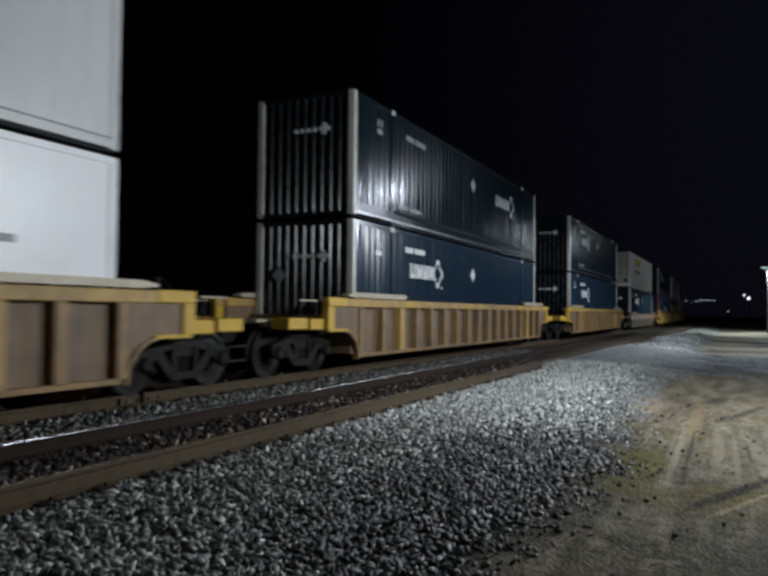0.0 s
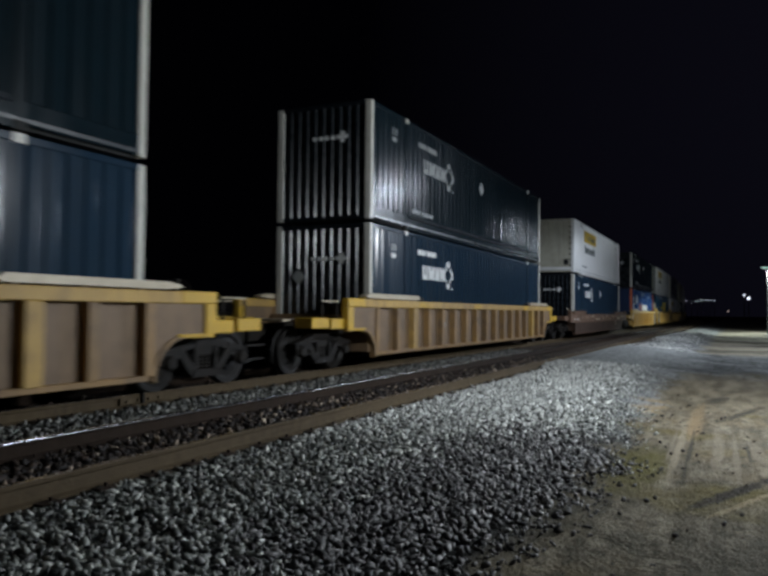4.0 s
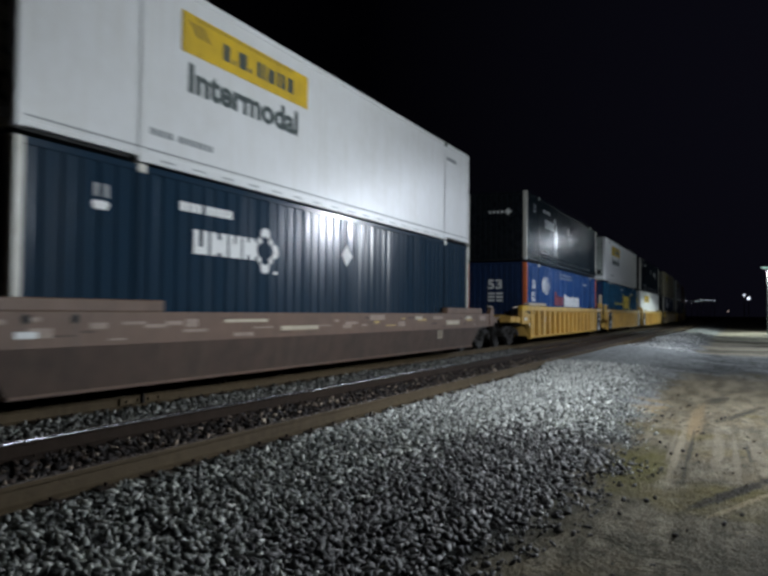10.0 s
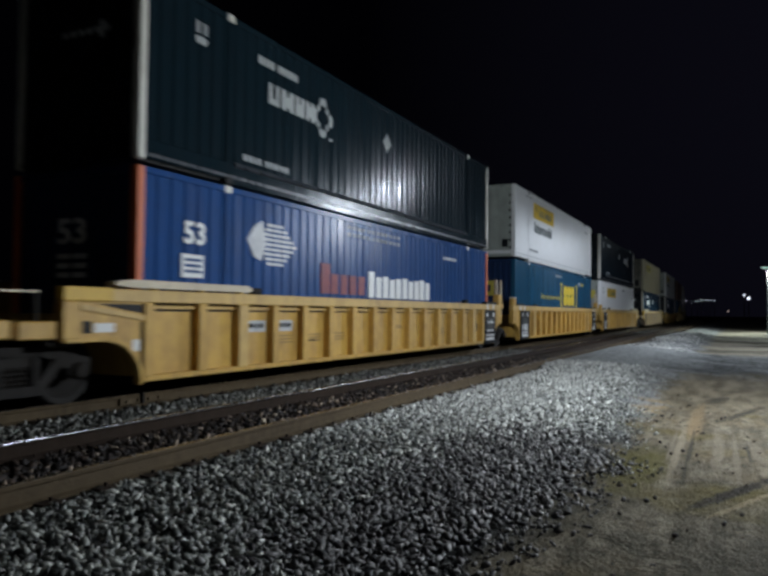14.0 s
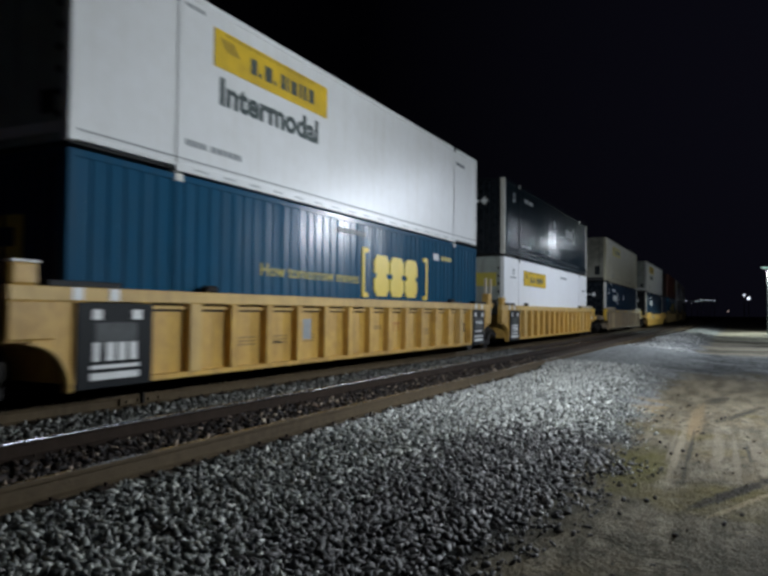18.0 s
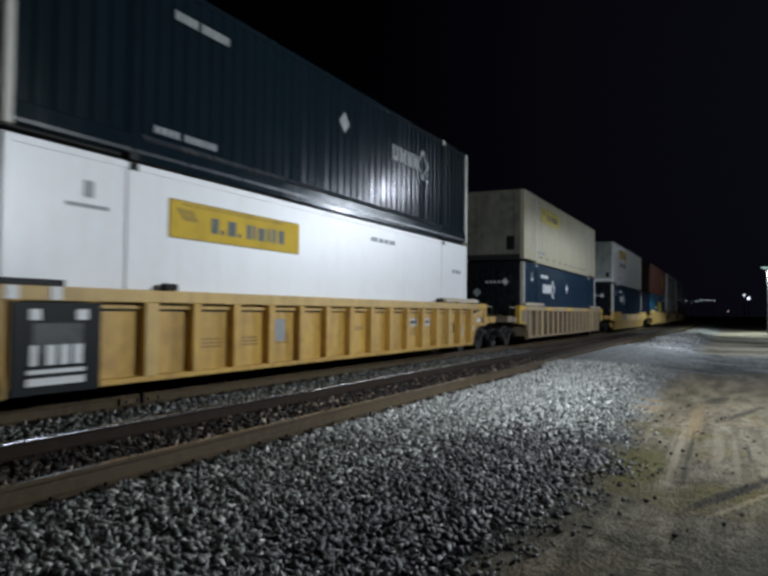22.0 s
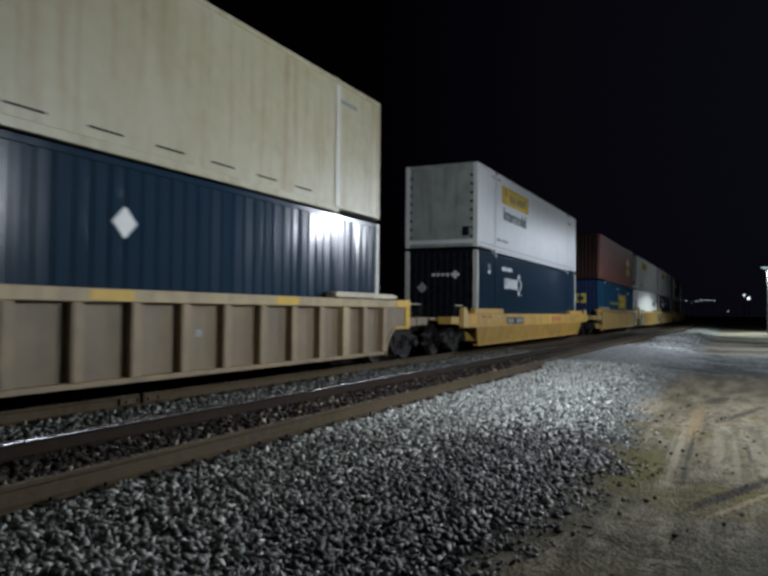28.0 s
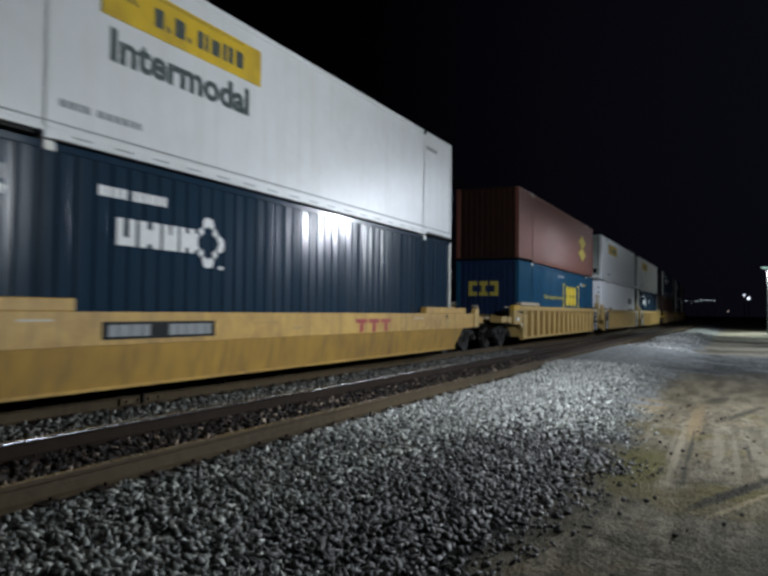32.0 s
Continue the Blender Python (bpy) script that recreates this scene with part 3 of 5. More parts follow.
def dress_sign(t, word=True, faded=False):
    sign(t, 2.83, 6.45, 1.87, 2.50, M_FADEY if faded else M_YSIGN)
    if word:
        part("lettering", text_mesh("Intermodal", 0.47, M_DARKDEC, 0.034, 1.16), None, t, "dark green word Intermodal", pose(3.0, SIDE + 0.012, 1.26))
    bars(t, "number_bars", 2.2, 2.68, 0.43, 0.53, M_DECALG, 4, SIDE + 0.014, 0.3)
    bars(t, "number_bars", 2.8, 3.6, 0.43, 0.53, M_DECALG, 6, SIDE + 0.014, 0.3)
    bars(t, "number_bars", 1.6, 2.6, 2.60, 2.66, M_DECALG, 9, SIDE + 0.014)
    bars(t, "number_bars", 14.2, 15.0, 2.36, 2.45, M_DECALG, 8, SIDE + 0.014)


def dress_blue(t):
    part("lettering", text_mesh("53", 0.36, M_DECAL, 0.03, 1.15), None, t, "white number 53", pose(0.98, SIDE + 0.012, 1.80))
    box("data_panel", 0.94, 1.45, SIDE + 0.006, SIDE + 0.05, 1.28, 1.64, M_DECAL, t, 0.0, "white data panel with dark bars")
    for z in (1.35, 1.44, 1.53):
        bars(t, "data_bars", 1.00, 1.39, z, z + 0.05, M_BLUE, 5, SIDE + 0.006, 0.3)
    bm = bmesh.new()
    for k in range(9):
        z = 1.60 + k * 0.088
        hw = 0.78 - abs(k - 4) * 0.11
        bm_box(bm, 3.38 - hw * 0.55, 3.38 + hw, SIDE + 0.010, SIDE + 0.05, z, z + 0.05)
    bm_prism(bm, [(2.58, 2.03), (2.80, 1.72), (3.02, 1.66), (3.16, 2.0), (3.05, 2.38), (2.85, 2.30)], SIDE + 0.008, SIDE + 0.05)
    part("logo", bm, M_DECALS, t, "white hexagon of plain stripes")
    for k in range(5):
        x = 5.12 + k * 0.41
        box("sign_bar", x, x + (0.36 if k == 0 else 0.30), SIDE + 0.010, SIDE + 0.05, 1.14, 1.76 if k == 0 else 1.56, M_REDB, t, 0.0, "red plain name bar")
    for k in range(10):
        x = 7.27 + k * 0.378
        box("sign_bar", x, x + 0.29, SIDE + 0.010, SIDE + 0.05, 1.10, 1.70 if k == 0 else 1.56 + 0.03 * (k * 7 % 3), M_DECAL, t, 0.0, "white plain name bar")
    for k in range(12):
        for r in range(2):
            box("data_bar", 6.25 + k * 0.235, 6.36 + k * 0.235, SIDE + 0.010, SIDE + 0.05, 2.42 + r * 0.16, 2.50 + r * 0.16, M_DECALG, t, 0.0)
    bars(t, "number_bars", 12.0, 13.1, 2.30, 2.38, M_DECALS, 9, SIDE + 0.016, 0.3)
    part("lettering", text_mesh("53", 0.40, M_DECAL, 0.03, 1.25), None, t, "white number 53 on the end", pose(0.018, 0.34, 1.74, 0, 0, -90))
    for r in range(3):
        for k in range(2):
            box("end_bar", 0.004, 0.03, 0.04 - k * 0.34, 0.32 - k * 0.34, 1.24 + r * 0.14, 1.32 + r * 0.14, M_DECAL, t, 0.0)


def dress_steel(t):
    """Yellow block mark between brackets, the slogan beside it."""
    Y = SIDE + 0.016
    bm = bmesh.new()
    for k in range(3):
        x = 8.76 + k * 0.87
        # a block with cut corners, notched at both sides
        bm_prism(bm, [(x, 1.30), (x + 0.14, 1.14), (x + 0.66, 1.14), (x + 0.80, 1.30), (x + 0.80, 1.57), (x, 1.57)], Y - 0.008, Y + 0.04)
        bm_prism(bm, [(x, 1.69), (x + 0.80, 1.69), (x + 0.80, 1.96), (x + 0.66, 2.12), (x + 0.14, 2.12), (x, 1.96)], Y - 0.008, Y + 0.04)
        bm_box(bm, x + 0.12, x + 0.68, Y - 0.0085, Y + 0.04, 1.50, 1.76)
    part("logo", bm, M_CSY, t, "large yellow plain-block carrier mark")
    for x, d in ((8.16, 1), (12.02, -1)):
        bm = bmesh.new()
        bm_box(bm, min(x, x + d * 0.11), max(x, x + d * 0.11), Y - 0.007, Y + 0.04, 1.10, 2.24)
        for z in (1.10, 2.13):
            bm_box(bm, min(x, x + d * 0.28), max(x, x + d * 0.28), Y - 0.0065, Y + 0.04, z, z + 0.11)
        part("bracket_mark", bm, M_CSY, t)
    part("lettering", text_mesh("How tomorrow moves", 0.23, M_FADEY, 0.002, 1.22), None, t, "faded yellow slogan lettering", pose(4.22, Y + 0.0, 1.40))
    bars(t, "number_bars", 7.0, 8.3, 2.48, 2.58, M_DECALG, 9, Y, 0.35)
    box("data_panel", 12.45, 12.85, Y - 0.006, Y + 0.004, 2.24, 2.42, M_DECALS, t, 0.0, "white data panel")
    bars(t, "number_bars", 13.05, 13.85, 2.26, 2.38, M_FADEY, 5, Y, 0.4)
    for k in range(3):
        box("end_bar", 0.004, 0.03, 0.42 - k * 0.44, 0.76 - k * 0.44, 1.86, 2.02, M_FADEY, t, 0.0)
        box("end_bar", 0.004, 0.03, 0.42 - k * 0.44, 0.76 - k * 0.44, 1.44, 1.60, M_FADEY, t, 0.0)
        box("end_bar", 0.002, 0.03, 0.52 - k * 0.44 + (k - 1) * -0.10, 0.66 - k * 0.44 + (k - 1) * -0.10, 1.58, 1.88, M_FADEY, t, 0.0)


def dress_white_low(t):
    sign(t, 2.78, 6.37, 1.88, 2.44, M_YSIGN)
    for z in (1.865, 2.445):
        box("sign_border", 2.78, 6.37, SIDE - 0.004, SIDE + 0.03, z, z + 0.012, M_SIGNDK, t, 0.0)
    for x in (1.98, CL - 2.12):
        box("stacking_rib", x - 0.05, x + 0.19, -HW - 0.008, -HW + 0.01, 0.15, 2.72, M_WHITE2, t, 0.004)
    bars(t, "data_bars", 0.92, 1.62, 2.10, 2.15, M_DECALG, 8, SIDE + 0.014)
    box("round_label", 1.20, 1.36, SIDE + 0.009, SIDE + 0.03, 2.24, 2.46, M_DECALG, t, 0.0, "faded grey emblem")
    bars(t, "number_bars", 9.5, 10.8, 2.42, 2.52, M_DECALG, 4, SIDE + 0.014)
    bars(t, "data_bars", 14.9, 15.6, 1.95, 2.05, M_DECALG, 3, SIDE + 0.014)
    box("end_sign", -0.006, 0.03, -HW + 0.3, HW - 0.3, 1.75, 2.25, M_FADEY, t, 0.0)


# ---- well cars ----
OUT = 1.50          # half width over the side sills


def truck(parent, x):
    """A two-axle truck under a car's end; its wheelsets are parts of the car, so that they turn."""
    wb = 0.89
    r = 0.457
    tr = part("truck_bolster", mesh("truck_bolster", M_IRON, lambda bm: (bm_box(bm, -0.22, 0.22, -1.05, 1.05, 0.52, 0.74, 0.03), bm_tube(bm, (0, 0, 0.7), (0, 0, 0.86), 0.3, 16))), None, parent, "", pose(x, 0, 0))

    def frame_mesh(bm):
        w0, w1 = -0.08, 0.08
        bm_prism(bm, [(-0.62, 0.72), (-0.34, 0.80), (0.34, 0.80), (0.62, 0.72), (0.58, 0.60), (0.30, 0.68), (-0.30, 0.68), (-0.58, 0.60)], w0, w1)
        for s in (-1, 1):
            bm_prism(bm, [(s * 1.10, 0.62), (s * 0.55, 0.74), (s * 0.52, 0.56), (s * 0.72, 0.50), (s * 0.74, 0.40), (s * 1.06, 0.40)], w0 - 0.01, w1 + 0.01)
            bm_prism(bm, [(s * 0.66, 0.56), (s * 0.52, 0.64), (s * 0.24, 0.30), (s * 0.34, 0.20)], w0, w1)
            bm_prism(bm, [(s * 0.30, 0.70), (s * 0.22, 0.70), (s * 0.20, 0.28), (s * 0.28, 0.28)], w0, w1)
        bm_prism(bm, [(-0.36, 0.19), (0.36, 0.19), (0.30, 0.31), (-0.30, 0.31)], w0 - 0.02, w1 + 0.02)
    for s in (-1, 1):
        sf = part("side_frame", mesh("side_frame", M_IRON2, frame_mesh), None, tr, "dusty cast side frame", pose(0, s * 1.0, 0))
        for k in (-0.11, 0.0, 0.11):
            part("spring", mesh("spring", M_IRON, lambda bm: bm_lathe(bm, [(0.0, -0.18)] + [(0.052 if i % 2 else 0.038, -0.18 + 0.03 * i) for i in range(13)] + [(0.0, 0.18)], True, 10)), None, tr, "", pose(k, s * 1.0, 0.49, 90, 0, 0))
        for e in (-wb, wb):
            part("bearing_cap", mesh("bearing_cap", M_IRON, lambda bm: bm_lathe(bm, [(0, -0.07), (0.09, -0.07), (0.12, -0.03), (0.12, 0.05), (0, 0.05)], True, 14)), None, tr, "", pose(e, s * 1.10, r, 0, 0, 0 if s < 0 else 180))
    axles = []
    for e in (-wb, wb):
        ax = part("axle", mesh("axle", M_IRON, lambda bm: bm_tube(bm, (0, -1.0, 0), (0, 1.0, 0), 0.085, 12)), None, parent, "", pose(x + e, 0, r))
        for s in (-1, 1):
            prof = [(0.0, -0.09), (0.11, -0.10), (0.14, -0.06), (0.34, -0.03), (0.385, -0.065), (r, -0.065), (r, 0.04), (r + 0.026, 0.06), (r + 0.022, 0.075), (0.385, 0.075), (0.34, 0.02), (0.14, 0.05), (0.0, 0.06)]
            part("wheel", mesh("wheel", M_WHEEL, lambda bm: bm_lathe(bm, prof, True, 36), True), None, ax, "", pose(0, s * 0.755, 0, 0, 0, 0 if s < 0 else 180))
        axles.append((ax, x + e, r))
    return axles


def coupler(parent, x, d):
    box("drawbar", min(x, x + d * 1.5), max(x, x + d * 1.5), -0.12, 0.12, 0.70, 0.95, M_IRON, parent)
    bm = bmesh.new()
    bm_prism(bm, [(x - d * 0.06, 0.68), (x - d * 0.06, 1.0), (x + d * 0.28, 1.02), (x + d * 0.28, 0.66)], -0.2, 0.2)
    part("coupler_head", bm, M_IRON, parent)
    bm = bmesh.new()
    pts = [(x + d * 0.9, 0.55), (x + d * 0.5, 0.34), (x + d * 0.1, 0.26), (x - d * 0.1, 0.27)]
    for a, b in zip(pts, pts[1:]):
        bm_tube(bm, (a[0], -0.35, a[1]), (b[0], -0.35, b[1]), 0.025, 8)
    part("air_hose", bm, M_GAP, parent)


def end_platform(t, d, x_in, paint):
    """Draft sill, stepped platform and grab irons past the well; d = -1 at the front, 1 at the rear."""
    def span(a, b):
        p, q = x_in + d * a, x_in + d * b
        return min(p, q), max(p, q)
    a, b = span(1.2, 3.25)
    box("draft_sill", a, b, -0.28, 0.28, 0.66, 1.02, M_IRON, t, 0.02)
    for s in (-1, 1):
        a, b = span(1.42, 1.96)
        box("end_step", a, b, min(s * 1.42, s * 0.9), max(s * 1.42, s * 0.9), 0.90, 1.12, paint, t, 0.015)
        a, b = span(2.05, 2.72)
        box("end_step", a, b, min(s * 1.42, s * 1.0), max(s * 1.42, s * 1.0), 0.92, 1.14, paint, t, 0.015)
        a, b = span(1.66, 2.32)
        box("grab_rail", a, b, min(s * 1.40, s * 1.36), max(s * 1.40, s * 1.36), 1.465, 1.495, M_WALKW, t, 0.006)
        for q in (1.70, 2.28):
            a, b = span(q - 0.018, q + 0.018)
            box("rail_stanchion", a, b, min(s * 1.395, s * 1.365), max(s * 1.395, s * 1.365), 1.12, 1.46, M_IRON, t, 0.0)
        a, b = span(2.35, 2.85)
        for z in (0.42, 0.66):
            box("ladder_rung", a, b, min(s * 1.40, s * 1.37), max(s * 1.40, s * 1.37), z, z + 0.03, M_IRON2, t, 0.0)
    a, b = span(2.0, 3.0)
    box("cross_platform", a, b, -0.9, 0.9, 1.06, 1.11, M_WALKW, t, 0.006)
    a, b = span(1.0, 1.5)
    box("body_bolster", a, b, -1.36, 1.36, 0.80, 1.00, M_IRON, t, 0.02)
    coupler(t, x_in + d * 3.55, -d)


def brake_stand(t, x):
    """The hand-brake stand on a car's end."""
    box("brake_post", x - 0.05, x + 0.05, 0.35, 0.48, 1.1, 1.85, M_IRON, t, 0.01)
    bm = bmesh.new()
    bm_lathe(bm, [(0.27, -0.02), (0.30, 0.0), (0.27, 0.02), (0.24, 0.0), (0.27, -0.02)], True, 24)
    for k in range(4):
        a = k * math.pi / 2
        bm_tube(bm, (0, 0, 0), (0.26 * math.cos(a), 0, 0.26 * math.sin(a)), 0.016, 6)
    part("brake_wheel", bm, M_IRON, t, "", pose(x + 0.09, 0.42, 1.55, 0, 0, 90))


def ribbed_car(label, paint, front="std", rear="std", marks=M_MARKY, pitch=1.0, group="well cars of the train", stencil=True):
    t = tagged(new("well_car"), label, "rail car", group)
    axles = []
    chord = {M_CARBR: M_CHORD, M_CARGR: M_CHORDG, M_CARYE: M_CHORDY}.get(paint, paint)
    upright = {M_CARBR: M_PCARBR, M_CARGR: M_PCARGR}.get(paint, paint)
    for s in (-1, 1):
        yo = s * OUT
        def yy(a, b):
            p, q = yo - s * a, yo - s * b
            return min(p, q), max(p, q)
        xf = -1.39 if front == "std" else -0.95
        xr = CL + 1.39 if rear == "std" else CL + 0.95
        y0, y1 = yy(0.0, 0.16)
        box("top_chord", xf, xr, y0, y1, 1.37, 1.55, chord, t, 0.012)
        y0, y1 = yy(0.02, 0.20)
        box("bottom_chord", 0.02, CL - 0.02, y0, y1, 0.265, 0.345, upright, t, 0.008)
        y0, y1 = yy(0.15, 0.19)
        box("side_panel", 0.0, CL, y0, y1, 0.335, 1.38, paint, t, 0.0)
        golden = paint in (M_CARYE, M_CARYD)
        xs = [0.0, 1.15] + [2.15 + pitch * i for i in range(int(12.0 / pitch))] + [CL - 2.05, CL - 1.12, CL - 0.12]
        y0, y1 = yy(0.0, 0.165)
        for i, x in enumerate(xs):
            stout = i in (2, len(xs) - 3)
            box("side_post", x - 0.02, x + (0.25 if stout else 0.17), y0, y1, 0.335, 1.37, chord if stout else upright, t, 0.012)
        for i, (xa, xb) in enumerate(zip(xs, xs[1:])):
            if golden:
                a0, a1 = yy(0.085, 0.16)
                box("panel_stiffener", xa + 0.17, xb - 0.02, a0, a1, 1.285, 1.325, chord, t, 0.005)
                a0, a1 = yy(0.146, 0.156)
                box("panel_slot", xa + 0.175, xb - 0.025, a0, a1, 1.335, 1.368, M_GAP, t, 0.0)
                box("panel_seam", xa + 0.175, xb - 0.025, a0, a1, 1.248, 1.272, M_GAP, t, 0.0)
                if s < 0 and i in (3, 4, 5, 8, 11):
                    for z in ((0.80, 0.74, 0.68) if i != 8 else (0.92, 0.87)):
                        bars(t, "stencil_bars", xa + 0.30, xb - 0.16, z, z + 0.025, M_STENCIL, 5, yo + 0.152, 0.18)
            elif s < 0 and i in (4, 9):
                a0, a1 = yy(0.144, 0.156)
                box("worn_patch", xa + 0.45, xa + 0.60, a0, a1, 0.86, 0.97, M_DECALG, t, 0.0)
        for xq in (2.52, CL - 2.75):
            q0, q1 = yy(0.02, 0.15)
            box("container_lock", xq, xq + 0.30, q0, q1, 1.548, 1.66, M_IRON, t, 0.03)
        # gussets over the trucks
        for d, xe, kind in ((-1, 0.0, front), (1, CL, rear)):
            reach = 1.39 if kind == "std" else 0.95
            pts = [(xe, 1.38), (xe + d * reach, 1.38), (xe + d * reach, 0.88)]
            for k in range(7):
                a = math.pi / 2 * k / 6
                pts.append((xe + d * (0.02 + 0.60 * (1 - math.sin(a))), 0.88 - 0.62 * (1 - math.cos(a))))
            bm = bmesh.new()
            g0, g1 = yy(0.04, 0.12)
            bm_prism(bm, pts, g0, g1)
            part("end_gusset", bm, paint, t)
            bm = bmesh.new()
            arc = pts[3:]
            inner = [(px + d * 0.05, pz - 0.035) for px, pz in arc]
            g0, g1 = yy(0.0, 0.14)
            bm_prism(bm, arc + inner[::-1], g0, g1)
            part("arch_flange", bm, upright, t)
            if golden and kind == "std":
                bm = bmesh.new()
                bm_prism(bm, [(xe + d * 1.12, 1.34), (xe + d * 1.12, 1.27), (xe + d * 0.02, 1.12), (xe + d * 0.02, 1.19)], *yy(0.01, 0.05))
                part("diagonal_brace", bm, chord, t)
                bm = bmesh.new()
                bm_prism(bm, [(xe + d * 0.86, 1.345), (xe + d * 0.04, 1.345), (xe + d * 0.04, 1.225), (xe + d * 0.24, 1.25)], *yy(0.030, 0.046))
                part("gusset_slot", bm, M_GAP, t)
                a, b = sorted((xe - d * 0.01, xe + d * 0.06))
                box("gusset_gap", a, b, *yy(0.028, 0.046), 0.36, 1.10, M_GAP, t, 0.0)
                if s < 0:
                    box("gusset_label", xe + d * 0.72 - 0.17, xe + d * 0.72 + 0.17, *yy(0.030, 0.045), 0.97, 1.09, M_DECAL, t, 0.0, "white label")
                    box("gusset_label", xe + d * 0.15 - 0.06, xe + d * 0.15 + 0.06, *yy(0.030, 0.045), 0.70, 0.86, M_DECAL, t, 0.0, "white label")
                    box("gusset_label", xe + d * 1.0 - 0.07, xe + d * 1.0 + 0.07, *yy(0.030, 0.045), 0.96, 1.12, M_BLACKP, t, 0.0, "black label")
            if kind == "std":
                f0, f1 = yy(-0.012, 0.14)
                a, b = sorted((xe + d * 0.60, xe + d * 1.40))
                box("end_marking", a, b, f0, f1, 1.38, 1.56, M_MARKY if golden else marks, t, 0.008, "bright yellow end marking")
                a, b = sorted((xe + d * 1.14, xe + d * 1.40))
                f0, f1 = yy(-0.006, 0.16)
                box("end_upright", a, b, f0, f1, 0.90, 1.37, marks, t, 0.01)
                a, b = sorted((xe + d * 0.55, xe + d * 1.36))
                f0, f1 = yy(0.0, 0.16)
                box("gusset_flange", a, b, f0, f1, 0.85, 0.91, marks, t, 0.008)
                a, b = sorted((xe + d * 0.58, xe - d * 2.45))
                f0, f1 = yy(-0.02, 0.17)
                bm = bmesh.new()
                e = 0.30 if d < 0 else 0.10
                g = 0.10 if d < 0 else 0.30
                bm_prism(bm, [(a, 1.64), (a, 1.60), (a + e, 1.575), (b - g, 1.575), (b, 1.60), (b, 1.64), (b - g, 1.685), (a + e, 1.685)], f0, f1)
                part("walkway_strip", bm, M_WALKW, t, "worn pale walkway beam")
                for q in (-2.2, -1.2, -0.2):
                    box("strip_bracket", xe + d * q - 0.04, xe + d * q + 0.04, f0 + 0.03, f1 - 0.03, 1.55, 1.60, paint, t, 0.0)
            else:
                # black plate with stencilled bars at the articulated end
                a, b = sorted((xe - d * 0.95, xe + d * 0.20)) if d > 0 else sorted((xe - 0.0, xe + 1.32))
                f0, f1 = yy(-0.02, 0.10)
                pl = box("black_plate", a, b, f0, f1, 0.25, 1.36, M_BLACKP, t, 0.01, "black end plate with white bars")
                cx = (a + b) / 2
                for (u0, u1, z0, z1) in ((-0.42, -0.26, 1.14, 1.27), (0.26, 0.44, 1.14, 1.27), (-0.36, 0.32, 0.66, 0.71) if d > 0 else (-0.40, -0.30, 0.60, 0.84), (-0.44, 0.40, 0.50, 0.55), (-0.44, 0.40, 0.36, 0.45), (-0.10, 0.16, 0.92, 1.0) if d > 0 else (-0.18, -0.04, 0.60, 0.84), (0.02, 0.16, 0.60, 0.84) if d < 0 else (0.22, 0.34, 0.92, 1.0), (0.22, 0.36, 0.60, 0.84) if d < 0 else (-0.30, -0.18, 0.92, 1.0)):
                    bm = bmesh.new()
                    fy = yo + s * 0.026
                    bm_box(bm, u0, u1, min(fy, fy - s * 0.02) - (pl.matrix_basis.translation.y), max(fy, fy - s * 0.02) - (pl.matrix_basis.translation.y), z0 - pl.matrix_basis.translation.z, z1 - pl.matrix_basis.translation.z)
                    part("stencil_bar", bm, M_DECAL, pl)
                a, b = sorted((xe + d * 0.30, xe + d * 0.95))
                f0, f1 = yy(-0.004, 0.16)
                box("end_upright", a, b, f0, f1, 0.90, 1.37, paint, t, 0.015)
                if d < 0:
                    box("end_block", xe - 0.92, xe - 0.55, f0, f1, 1.55, 1.82, paint, t, 0.03)
                    box("block_cap", xe - 0.93, xe - 0.54, f0 - 0.01, f1 + 0.01, 1.815, 1.85, M_DECAL, t, 0.01, "white painted cap")
                box("plate_field", cx - 0.36, cx + 0.36, min(yo + s * 0.024, yo), max(yo + s * 0.024, yo), 0.74, 1.10, M_PLATEG, t, 0.0, "dark grey field with worn marks")
                a, b = sorted((xe - d * 0.75, xe + d * 0.42))
                box("plate_cap", a, b, f0, f1, 1.55, 1.63, M_BLACKP, t, 0.01)
                for q in (-0.62, -0.02):
                    box("reflector", xe + d * q - 0.085, xe + d * q + 0.085, min(yo + s * 0.012, yo), max(yo + s * 0.012, yo), 1.385, 1.545, M_DECAL, t, 0.0)
    # well floor ends and cross members
    box("end_bulkhead", -0.16, -0.06, -1.36, 1.36, 0.35, 1.2, paint, t, 0.01)
    box("end_bulkhead", CL + 0.06, CL + 0.16, -1.36, 1.36, 0.35, 1.2, paint, t, 0.01)
    for x in (0.4, 4.1, 8.0, 12.0, 15.6):
        box("cross_member", x - 0.12, x + 0.12, -1.34, 1.34, 0.30, 0.47, M_IRON, t, 0.01)
